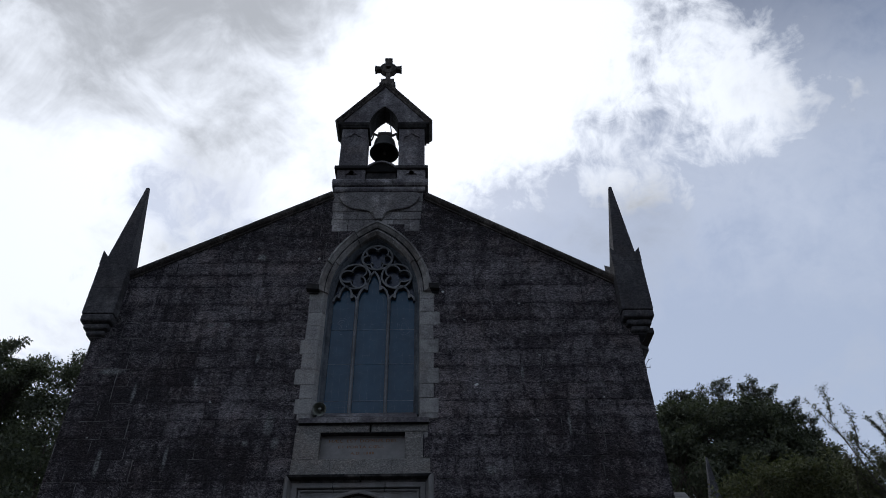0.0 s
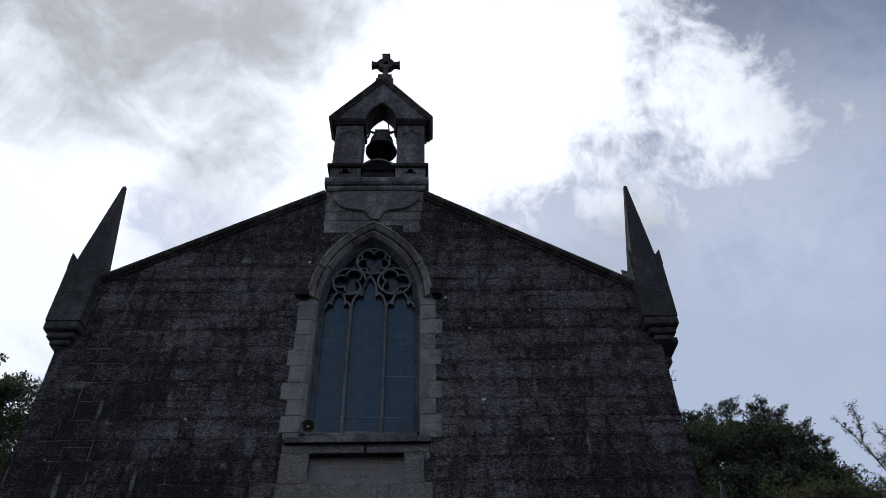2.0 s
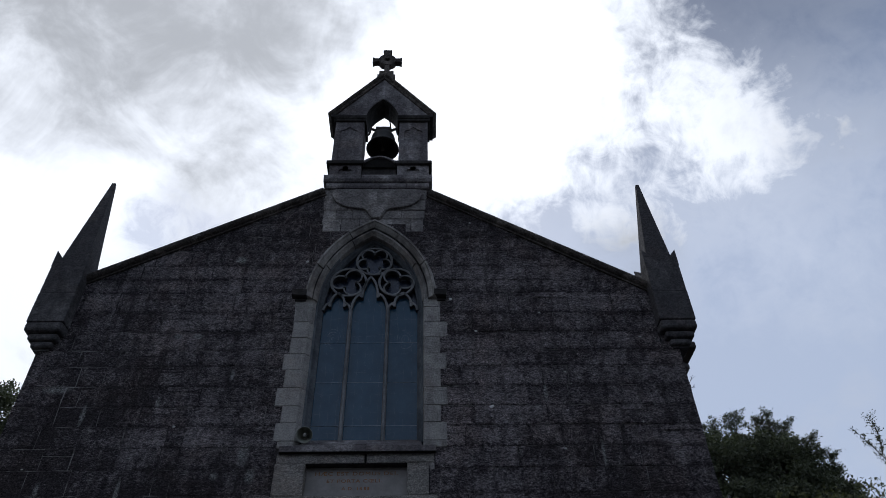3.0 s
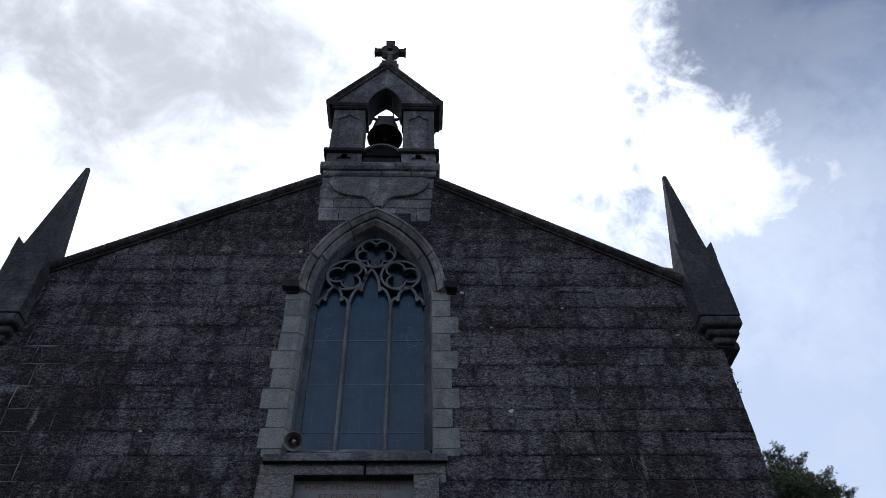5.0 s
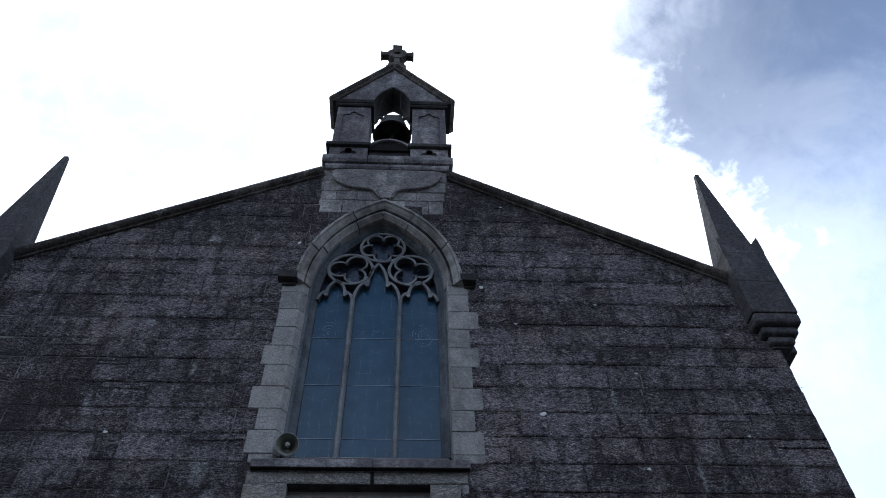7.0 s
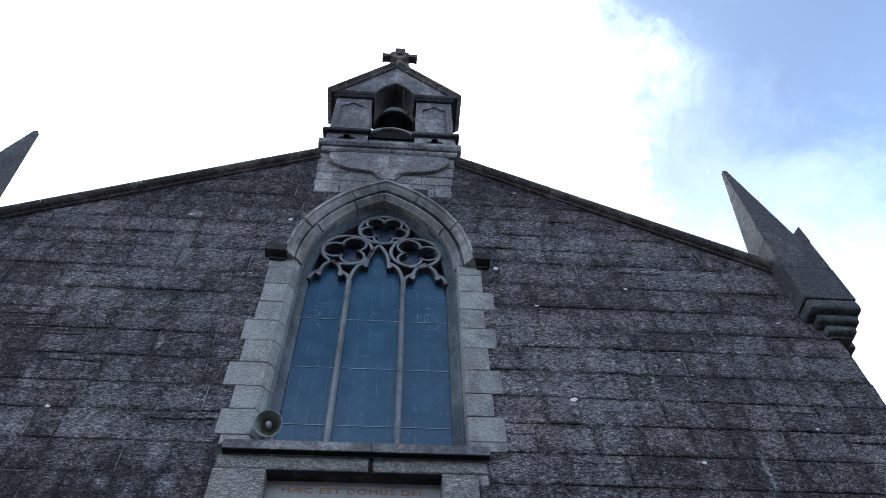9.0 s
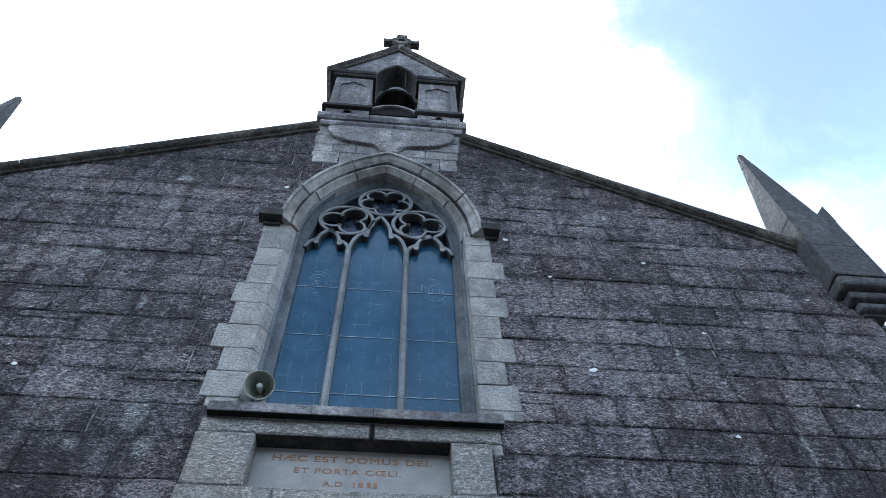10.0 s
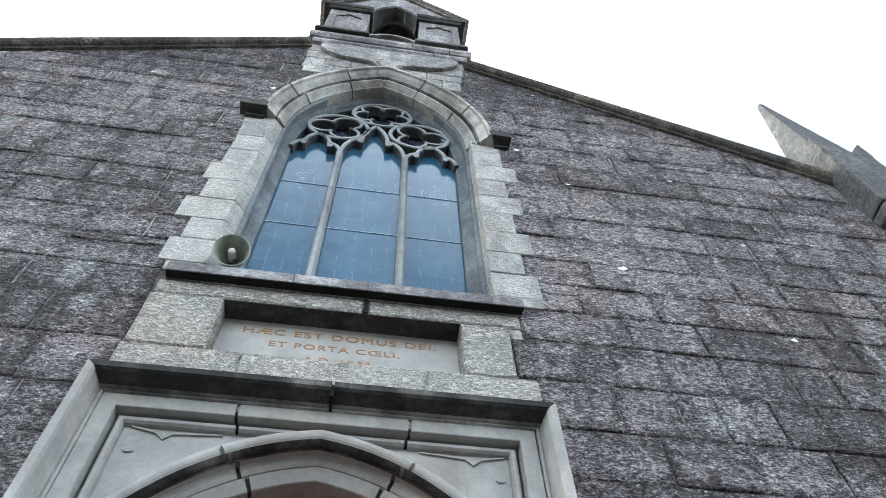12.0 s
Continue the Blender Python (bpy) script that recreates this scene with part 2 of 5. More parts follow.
    relief_shade = n.math("MULTIPLY", n.math("MULTIPLY_ADD", furrow, 0.42, 0.58), n.math("ADD", n.math("MULTIPLY_ADD", nicks, 0.72, 0.30), n.math("MULTIPLY", glint, 0.85)))
    relief_shade = n.math("MULTIPLY_ADD", n.math("SUBTRACT", relief_shade, 1.0), relief, 1.0)
    colour = n.mix(1.0, colour, n.add("ShaderNodeCombineColor", Red=relief_shade, Green=relief_shade, Blue=relief_shade).outputs[0], "MULTIPLY")
    height = n.math("ADD", n.ramp(pits, 0.25, 0.75), n.math("ADD", n.math("MULTIPLY", mid, 0.9), n.math("ADD", n.math("MULTIPLY", fine, 0.5), n.math("MULTIPLY", nicks, 1.1))))
    return finish(m, n, colour, 0.92, height, 1.0, 0.05 * relief, spec=0.25)


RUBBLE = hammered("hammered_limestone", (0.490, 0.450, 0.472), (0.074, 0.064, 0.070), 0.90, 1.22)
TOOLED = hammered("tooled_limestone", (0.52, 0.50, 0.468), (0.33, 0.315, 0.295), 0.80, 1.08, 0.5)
ASHLAR = stone("ashlar_limestone", (0.41, 0.392, 0.375), (0.15, 0.142, 0.140), 0.95, 1.4, grain=0.7, lichen=0.2, chips=0.35, depth=0.012)
DRESSED = stone("dressed_limestone", (0.43, 0.418, 0.400), (0.20, 0.195, 0.190), 0.85, 1.3, grain=0.9, lichen=0.12, chips=0.20, depth=0.014, scale=1.7)
SMOOTH = stone("smooth_limestone", (0.30, 0.291, 0.282), (0.175, 0.170, 0.166), 0.85, 1.45, grain=0.12, lichen=0.05, chips=0.05, depth=0.004)
HOOD = stone("moulded_limestone", (0.35, 0.338, 0.320), (0.13, 0.125, 0.121), 0.95, 1.35, grain=0.4, lichen=0.1, chips=0.14, depth=0.008, scale=1.7)
FRAME = stone("blue_grey_frame_stone", (0.145, 0.162, 0.178), (0.058, 0.067, 0.077), 0.90, 1.35, grain=0.2, lichen=0.0, chips=0.15, depth=0.004)
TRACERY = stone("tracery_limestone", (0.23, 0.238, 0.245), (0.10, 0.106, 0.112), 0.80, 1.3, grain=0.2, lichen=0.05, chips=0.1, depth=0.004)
# tracery stone again, darkened for the shade and dirt on its sides
SHADED_BAR = stone("shaded_tracery_sides", (0.075, 0.078, 0.082), (0.022, 0.023, 0.026), 0.85, 1.3, grain=0.2, lichen=0.0, chips=0.15, depth=0.004)
SOOTY = stone("sooty_limestone", (0.36, 0.345, 0.345), (0.105, 0.098, 0.104), 1.0, 1.45, grain=0.6, lichen=0.3, chips=0.3, depth=0.012)
PINNACLE = stone("pinnacle_limestone", (0.155, 0.152, 0.152), (0.055, 0.053, 0.057), 1.0, 1.45, grain=0.6, lichen=0.1, chips=0.3, depth=0.012)
COPING = stone("coping_limestone", (0.20, 0.178, 0.155), (0.055, 0.048, 0.044), 1.0, 1.45, grain=0.8, lichen=0.6, chips=0.4, depth=0.015)
MORTAR = stone("lime_mortar", (0.34, 0.325, 0.315), (0.035, 0.033, 0.035), 0.95, 1.25, grain=0.5, lichen=0.3, chips=0.3, depth=0.01)
PALE_MORTAR = stone("pale_lime_mortar", (0.36, 0.345, 0.335), (0.05, 0.045, 0.047), 1.08, 1.36, grain=0.5, lichen=0.3, chips=0.3, depth=0.01)
# crusted stone, also used to paint shade on undersides and in grooves
CRUSTED_SHADED = stone("half_blackened_limestone", (0.13, 0.125, 0.118), (0.013, 0.0125, 0.0125), 1.05, 1.42, grain=0.2, lichen=0.0, chips=0.15, depth=0.005)
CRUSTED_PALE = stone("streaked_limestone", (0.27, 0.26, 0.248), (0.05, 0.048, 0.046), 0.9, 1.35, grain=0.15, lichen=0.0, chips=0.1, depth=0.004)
# crust black; in hollows and under ledges it also paints the shade
BLACK_CRUST_SHADED = stone("black_crust_and_shade", (0.065, 0.061, 0.060), (0.020, 0.019, 0.019), 1.0, 1.4, grain=0.3, lichen=0.0, chips=0.2, depth=0.006)


def simple(name, a, b, scale, rough, metal=0.0, bump=0.2, spec=0.5):
    m, n = material(name)
    co = place(n)
    v = n.noise(co, scale, 5.0, 0.6)
    w = n.noise(co, scale * 9, 3.0, 0.6)
    colour = n.mix(n.ramp(n.math("ADD", n.math("MULTIPLY", v, 0.7), n.math("MULTIPLY", w, 0.3)), 0.36, 0.64), (*a, 1), (*b, 1))
    return finish(m, n, colour, n.ramp(v, 0.3, 0.7, rough * 0.85, min(1.0, rough * 1.15)), n.math("ADD", v, w), bump, 0.004, metal, spec)


TABLET = simple("marble_tablet", (0.20, 0.188, 0.178), (0.28, 0.265, 0.25), 2.2, 0.6, bump=0.05)
GOLD = simple("worn_gold_paint", (0.15, 0.068, 0.03), (0.30, 0.135, 0.045), 25.0, 0.6)
HORN = simple("grey_green_enamel", (0.20, 0.215, 0.18), (0.28, 0.29, 0.25), 12.0, 0.45)
HORN_DARK = simple("dull_grey_enamel", (0.30, 0.30, 0.29), (0.40, 0.40, 0.38), 20.0, 0.5)
# black of the guard board, open joints and painted shade under the sill
SHADE_BLACK = simple("black_board_and_shade", (0.006, 0.006, 0.006), (0.016, 0.015, 0.014), 9.0, 0.95, spec=0.1)
BRONZE = simple("dark_bronze", (0.018, 0.018, 0.017), (0.04, 0.042, 0.038), 6.0, 0.55, 0.6)
IRON = simple("rusty_iron", (0.03, 0.026, 0.024), (0.07, 0.055, 0.045), 18.0, 0.75, 0.3)
LEAD = simple("grey_lead", (0.20, 0.25, 0.31), (0.32, 0.37, 0.43), 14.0, 0.6, 0.2)
RED_PAINT = simple("dark_red_paint", (0.16, 0.02, 0.02), (0.24, 0.035, 0.03), 8.0, 0.45)
SLATE = simple("roof_slate", (0.07, 0.07, 0.075), (0.14, 0.135, 0.13), 3.0, 0.6)
RENDER = simple("grey_rendered_wall", (0.14, 0.135, 0.13), (0.24, 0.235, 0.225), 1.2, 0.9)
GROUND = simple("tarmac_ground", (0.040, 0.040, 0.040), (0.075, 0.073, 0.07), 1.5, 0.95, bump=0.6)
BARK = simple("brown_bark", (0.05, 0.042, 0.035), (0.11, 0.09, 0.07), 8.0, 0.9)
LICHEN = simple("white_lichen", (0.50, 0.50, 0.49), (0.66, 0.66, 0.64), 20.0, 0.9)


def leaf_material(name, a, b):
    m, n = material(name)
    tone = n.add("ShaderNodeNewGeometry").outputs["Random Per Island"]
    colour = n.mix(tone, (*a, 1), (*b, 1))
    bsdf = n.add("ShaderNodeBsdfPrincipled", Roughness=0.8)
    n.put(bsdf.inputs["Specular IOR Level"], 0.15)
    n.put(bsdf.inputs["Base Color"], colour)
    trans = n.add("ShaderNodeBsdfTranslucent", Color=n.mix(1.0, colour, (1.2, 1.5, 0.6, 1), "MULTIPLY"))
    both = n.add("ShaderNodeMixShader")
    n.put(both.inputs[0], 0.15)
    n.put(both.inputs[1], bsdf)
    n.put(both.inputs[2], trans)
    n.add("ShaderNodeOutputMaterial", Surface=both)
    return m


LEAF_DARK = leaf_material("dark_green_leaves", (0.055, 0.061, 0.046), (0.125, 0.134, 0.092))
LEAF_LIGHT = leaf_material("light_green_leaves", (0.062, 0.066, 0.040), (0.14, 0.138, 0.08))


def glass_material():
    """Blue protective glazing: a dark smooth sheet with dust specks, and faint pale tracery behind it."""
    m, n = material("blue_window_glass")
    co = place(n)
    xyz = n.add("ShaderNodeSeparateXYZ", Vector=co)
    dust = n.noise(co, 4.0, 6.0, 0.7)
    specks = n.add("ShaderNodeTexVoronoi", Vector=co, Scale=34.0)
    dots = n.ramp(specks.outputs["Distance"], 0.07, 0.12, 1.0, 0.0)
    marks = n.math("MULTIPLY", dots, n.ramp(n.noise(co, 3.5, 4.0), 0.42, 0.55))
    # leaded cames: upright and level hair lines, broken up
    gate = n.ramp(n.noise(co, 7.0, 4.0, 0.7), 0.46, 0.58)
    for axis, pitch in ((0, 7.3), (2, 2.6)):
        wave = n.math("ABSOLUTE", n.math("SUBTRACT", n.math("FRACT", n.math("MULTIPLY_ADD", xyz.outputs[axis], pitch, n.math("MULTIPLY", n.noise(co, 2.0, 3.0), 0.9))), 0.5))
        marks = n.math("MAXIMUM", marks, n.math("MULTIPLY", n.math("MULTIPLY", n.ramp(wave, 0.0, 0.004 * pitch, 1.0, 0.0), gate), 0.55))
    # ringed roundels in the side lights
    for x, z in ((-0.60, 9.62), (0.72, 9.60)):
        dx, dz = n.math("SUBTRACT", xyz.outputs[0], x), n.math("SUBTRACT", xyz.outputs[2], z)
        far = n.math("SQRT", n.math("ADD", n.math("MULTIPLY", dx, dx), n.math("MULTIPLY", n.math("MULTIPLY", dz, dz), 0.5)))
        ring = n.math("ABSOLUTE", n.math("SUBTRACT", n.math("FRACT", n.math("MULTIPLY", far, 24.0)), 0.5))
        rings = n.math("MULTIPLY", n.ramp(ring, 0.0, 0.16, 1.0, 0.0), n.ramp(far, 0.15, 0.20, 1.0, 0.0))
        marks = n.math("MAXIMUM", marks, n.math("MULTIPLY", n.math("MULTIPLY", rings, gate), 0.8))
    colour = n.mix(n.ramp(dust, 0.3, 0.8), (0.017, 0.056, 0.098, 1), (0.032, 0.083, 0.134, 1))
    colour = n.mix(n.math("MULTIPLY", marks, 0.52), colour, (0.34, 0.41, 0.46, 1))
    return finish(m, n, colour, n.ramp(dust, 0.3, 0.7, 0.06, 0.16), dust, 0.03, 0.01, spec=0.36)


GLASS = glass_material()
DARK_GLASS = simple("dark_leaded_glass", (0.014, 0.020, 0.036), (0.034, 0.046, 0.075), 8.0, 0.25)


# ---- mesh helpers ----
def link(name, bm, mat, smooth=False):
    bmesh.ops.recalc_face_normals(bm, faces=bm.faces)
    me = bpy.data.meshes.new(name)
    bm.to_mesh(me)
    bm.free()
    me.materials.append(mat)
    if smooth:
        me.polygons.foreach_set("use_smooth", [True] * len(me.polygons))
    return new(name, me)


def part(name, bm, mat, parent, label="", smooth=False):
    ob = link(name, bm, mat, smooth)
    ob.parent = parent
    if label:
        tagged(ob, label=label)
    return ob


def thing(name, label, category, at=(0, 0, 0), group="", kind=""):
    ob = new(name)
    ob.location = at
    ob.empty_display_size = 0.2
    return tagged(ob, label, category, group, kind)


def solid(bm, points, y0, y1):
    """A plate: the outline (x, z) drawn out from y0 to y1."""
    a = [bm.verts.new((x, y0, z)) for x, z in points]
    b = [bm.verts.new((x, y1, z)) for x, z in points]
    bm.faces.new(a)
    bm.faces.new(b[::-1])
    for i in range(len(a)):
        j = (i + 1) % len(a)
        bm.faces.new((a[j], a[i], b[i], b[j]))
    return bm


def plate(points, y0, y1, bevel=0.0):
    bm = solid(bmesh.new(), points, y0, y1)
    if bevel:
        edge(bm, bevel)
    return bm


def edge(bm, width, segments=2, angle=0.5):
    bmesh.ops.recalc_face_normals(bm, faces=bm.faces)
    sharp = [e for e in bm.edges if len(e.link_faces) == 2 and e.calc_face_angle(0) > angle]
    bmesh.ops.bevel(bm, geom=sharp, offset=width, segments=segments, profile=0.6, affect="EDGES", clamp_overlap=True)
    return bm


def box(x0, x1, y0, y1, z0, z1, bevel=0.0, segments=2):
    bm = solid(bmesh.new(), [(x0, z0), (x1, z0), (x1, z1), (x0, z1)], y0, y1)
    if bevel:
        edge(bm, bevel, segments)
    return bm


def sweep(path, profile, closed=False, bm=None):
    """Draws a closed profile of (outward, y) along a path of (x, z); outward is to the left of the way."""
    bm = bm or bmesh.new()
    count, rings = len(path), []
    for i, (x, z) in enumerate(path):
        p = Vector((x, z))
        before = Vector(path[i - 1]) if i or closed else None
        after = Vector(path[(i + 1) % count]) if i < count - 1 or closed else None
        a = (p - before).normalized() if before is not None else None
        b = (after - p).normalized() if after is not None else None
        a, b = a or b, b or a
        na, nb = Vector((-a.y, a.x)), Vector((-b.y, b.x))
        m = na + nb
        m = m / max(0.35, m.dot(na)) if m.length > 1e-6 else na
        rings.append([bm.verts.new((x + m.x * u, y, z + m.y * u)) for u, y in profile])
    k = len(profile)
    for i in range(count if closed else count - 1):
        r, s = rings[i], rings[(i + 1) % count]
        for j in range(k):
            bm.faces.new((r[j], r[(j + 1) % k], s[(j + 1) % k], s[j]))
    if not closed:
        bm.faces.new(rings[0][::-1])
        bm.faces.new(rings[-1])
    return bm


def arch(cx, half, spring, rise, count=14):
    """A pointed arch of two arcs, from the left springing over the point to the right."""
    radius = (half * half + rise * rise) / (2 * half)
    top = math.atan2(rise, radius - half)
    left = []
    for i in range(count + 1):
        a = top * i / count
        left.append((cx - half + radius - radius * math.cos(a), spring + radius * math.sin(a)))
    return left + [(2 * cx - x, z) for x, z in left[-2::-1]]


def half_at(points, cx, z):
    """Half the width of an arch at the height z."""
    left = [(cx - x, h) for x, h in points[:len(points) // 2 + 1]]
    if z <= left[0][1]:
        return left[0][0]
    for (x0, z0), (x1, z1) in zip(left, left[1:]):
        if z <= z1:
            return x0 + (x1 - x0) * (z - z0) / max(1e-6, z1 - z0)
    return 0.0


def lathe(profile, steps=24, axis="Z"):
    """Turns a profile of (radius, height) round the z axis."""
    bm = bmesh.new()
    rings = [[bm.verts.new((r * math.cos(a), r * math.sin(a), h)) for a in (2 * math.pi * i / steps for i in range(steps))] for r, h in profile]
    for r, s in zip(rings, rings[1:]):
        for j in range(steps):
            bm.faces.new((r[j], r[(j + 1) % steps], s[(j + 1) % steps], s[j]))
    return bm


def tube(bm, a, b, ra, rb, sides=6):
    a, b = Vector(a), Vector(b)
    d = (b - a).normalized()
    u = d.orthogonal().normalized()
    v = d.cross(u)
    rings = []
    for p, r in ((a, ra), (b, rb)):
        rings.append([bm.verts.new(p + (u * math.cos(t) + v * math.sin(t)) * r) for t in (2 * math.pi * i / sides for i in range(sides))])
    for j in range(sides):
        bm.faces.new((rings[0][j], rings[0][(j + 1) % sides], rings[1][(j + 1) % sides], rings[1][j]))
    bm.faces.new(rings[0][::-1])
    bm.faces.new(rings[1])
    return bm


def clip(points, a, b, c):
    """Keeps the part of an outline where a * x + b * z <= c."""
    out = []
    for p, q in zip(points, points[1:] + points[:1]):
        dp, dq = a * p[0] + b * p[1] - c, a * q[0] + b * q[1] - c
        if dp <= 0:
            out.append(p)
        if dp * dq < 0:
            t = dp / (dp - dq)
            out.append((p[0] + t * (q[0] - p[0]), p[1] + t * (q[1] - p[1])))
    return out


def block(bm, points, front, back, soft=0.012, rng=None, rough=0.0):
    """One wall stone: an outline with softened, slightly uneven front edges; rough breaks the edges up further."""
    if rough:
        fuller = []
        for p, q in zip(points, points[1:] + points[:1]):
            cuts = max(1, min(4, round(math.hypot(q[0] - p[0], q[1] - p[1]) / 0.14)))
            fuller += [p] + [(p[0] + (q[0] - p[0]) * i / cuts + rng.uniform(-rough, rough), p[1] + (q[1] - p[1]) * i / cuts + rng.uniform(-rough, rough)) for i in range(1, cuts)]
        points = fuller
    xs, zs = [p[0] for p in points], [p[1] for p in points]
    cx, cz, w, h = (min(xs) + max(xs)) / 2, (min(zs) + max(zs)) / 2, max(xs) - min(xs), max(zs) - min(zs)
    fx, fz = max(0.3, 1 - 2 * soft / max(w, 0.02)), max(0.3, 1 - 2 * soft / max(h, 0.02))
    wob = (lambda s: rng.uniform(-s, s)) if rng else (lambda s: 0.0)
    outer = [(x + wob(0.004), z + wob(0.004)) for x, z in points]
    ring0 = [bm.verts.new((x, back, z)) for x, z in outer]
    ring1 = [bm.verts.new((x, front + soft, z)) for x, z in outer]
    ring2 = [bm.verts.new((cx + (x - cx) * fx, front + wob(0.003), cz + (z - cz) * fz)) for x, z in outer]
    k = len(points)
    for r, s in ((ring0, ring1), (ring1, ring2)):
        for j in range(k):
            bm.faces.new((r[j], r[(j + 1) % k], s[(j + 1) % k], s[j]))
    bm.faces.new(ring2)
    return bm


# ---- the front wall ----
FRONT, LEFT, RIGHT, BASE = 12.0, -5.62, 5.58, 1.35
AXIS, HOOD_X = 0.06, 0.075
W_HALF, W_SPRING, W_RISE, W_SILL = 1.10, 10.28, 1.84, 7.25
DOOR_X = -0.01


def gable(x):
    """The underside of the coping."""
    return 13.09 + (x + 1.02) * 0.570 if x < -1.02 else 13.04 - (x - 1.17) * 0.621 if x > 1.17 else 13.09 - (x + 1.02) * 0.0228


window_arch = arch(AXIS, W_HALF, W_SPRING, W_RISE)

wall = thing("wall_front", "dark weathered limestone gable wall with rough coursed blocks", "wall", (0, FRONT, 0), kind="structure")
mid = (len(window_arch)) // 2
left_side = [(LEFT, BASE - 2), (-1.12, BASE - 2), (-1.12, 6.04), (AXIS, 6.04), (AXIS, 6.46), (-0.82, 6.46), (-0.82, 7.12), (AXIS, 7.12), (AXIS, W_SILL), (AXIS - W_HALF, W_SILL)] + window_arch[:mid + 1] + [(AXIS, 13.06), (-1.02, 13.09), (LEFT, gable(LEFT))]
right_side = [(RIGHT, BASE - 2), (RIGHT, gable(RIGHT)), (1.17, 13.04), (AXIS, 13.06)] + window_arch[mid:] + [(AXIS + W_HALF, W_SILL), (AXIS, W_SILL), (AXIS, 7.12), (0.84, 7.12), (0.84, 6.46), (AXIS, 6.46), (AXIS, 6.04), (1.12, 6.04), (1.12, BASE - 2)]
part("wall_core", plate(left_side, FRONT + 0.002, FRONT + 0.65), PALE_MORTAR, wall)
part("wall_core", plate(right_side, FRONT + 0.009, FRONT + 0.65), MORTAR, wall)
for ob in wall.children:
    ob.location = (0, -FRONT, 0)

COURSES = (0.9, 1.28, 1.66, 2.04, 2.42, 2.80, 3.18, 3.56, 3.93, 4.30, 4.67, 5.04, 5.41, 5.78, 6.15, 6.56, 6.97, 7.33, 7.70, 8.06, 8.44, 8.83, 9.16, 9.55, 9.98, 10.44, 10.75, 11.10, 11.48, 11.85, 12.22, 12.58, 12.95, 13.20)
hood_mid = arch(AXIS, 1.09, 10.28, 1.83)


def side_runs(z0, z1):
    """The stretches of wall in a course, as (left end, right end, which end follows the arch)."""
    if z1 <= 6.60:
        return [(LEFT, -1.26, 0), (1.26, RIGHT, 0)]
    if z1 <= 7.40:
        return [(LEFT, -1.25, 0), (1.22, RIGHT, 0)]
    if z1 <= 10.30:
        return [(LEFT, -1.20, 0), (1.30, RIGHT, 0)]
    if z0 < 12.15:
        return [(LEFT, AXIS, 1), (AXIS, RIGHT, -1)]
    return [(LEFT, -1.0, 0), (1.08, RIGHT, 0)]


def wall_stones():
    rng = random.Random(5)
    stones = []
    for z0, z1 in zip(COURSES, COURSES[1:]):
        for x0, x1, follow in side_runs(z0, z1):
            inner = half_at(hood_mid, AXIS, z0 - 0.0)
            cuts, x = [], x0 + rng.uniform(0.3, 0.8) * (0.7 if follow else 1)
            while x < x1 - 0.28:
                cuts.append(x)
                x += rng.choice((0.24, 0.30, 0.38, 0.46, 0.54, 0.62, 0.72)) * rng.uniform(0.9, 1.12)
            if follow == 1:
                cuts = [c for c in cuts if c < AXIS - inner - 0.2]
            if follow == -1:
                cuts = [c for c in cuts if c > AXIS + inner + 0.2]
            ends = [x0] + cuts + [x1]
            for a, b in zip(ends, ends[1:]):
                j = rng.uniform(0.0025, 0.006) if b < 0 else rng.uniform(0.0015, 0.0045)
                lean = rng.uniform(-0.010, 0.010)
                k = rng.uniform(0.002, 0.006)
                zz0, zz1 = z0 + k - 0.008 * b / 5, z1 - k - 0.008 * b / 5
                pts = [(a + j, zz0), (b - j, zz0), (b - j + lean, zz1), (a + j + lean, zz1)]
                if follow == 1 and b == x1:
                    zs = [zz0 + (zz1 - zz0) * i / 3 for i in range(4)]
                    edge_ = [(AXIS - half_at(hood_mid, AXIS, z), z) for z in zs]
                    pts = [(a + j, zz0)] + edge_ + [(a + j, zz1)]
                if follow == -1 and a == x0:
                    zs = [zz1 - (zz1 - zz0) * i / 3 for i in range(4)]
                    edge_ = [(AXIS + half_at(hood_mid, AXIS, z), z) for z in zs]
                    pts = [(b - j, zz0), (b - j, zz1)] + edge_
                    pts = pts[::-1]
                pieces = [pts]
                if len(pts) == 4 and rng.random() < 0.16 and b - a > 0.4:
                    cut = z1 - rng.uniform(0.09, 0.15)
                    pieces = [clip(pts, 0, 1, cut - 0.005), clip(pts, 0, -1, -cut - 0.005)]
                for p in pieces:
                    p = clip(p, -0.570, 1.0, 13.09 + 1.02 * 0.570 - 0.01)
                    p = clip(p, 0.621, 1.0, 13.04 + 1.17 * 0.621 - 0.01)
                    if len(p) > 2 and max(q[1] for q in p) - min(q[1] for q in p) > 0.05 and max(q[0] for q in p) - min(q[0] for q in p) > 0.06:
                        stones.append((p, FRONT - rng.uniform(0.002, 0.015)))
    return stones


rest = bmesh.new()
shown = 0
rng = random.Random(11)
for outline, front in wall_stones():
    centre = sum(p[1] for p in outline) / len(outline)
    if centre > 5.6 and shown < 300 and not (centre > 12.3):
        part("stone", block(bmesh.new(), outline, front, FRONT + 0.03, 0.008, rng, 0.006), RUBBLE, wall).location = (0, -FRONT, 0)
        shown += 1
    else:
        block(rest, outline, front, FRONT + 0.03, 0.008, rng, 0.006)
more = part("wall_stones", rest, RUBBLE, wall)
more.location = (0, -FRONT, 0)
tagged(more, kind="stuff")

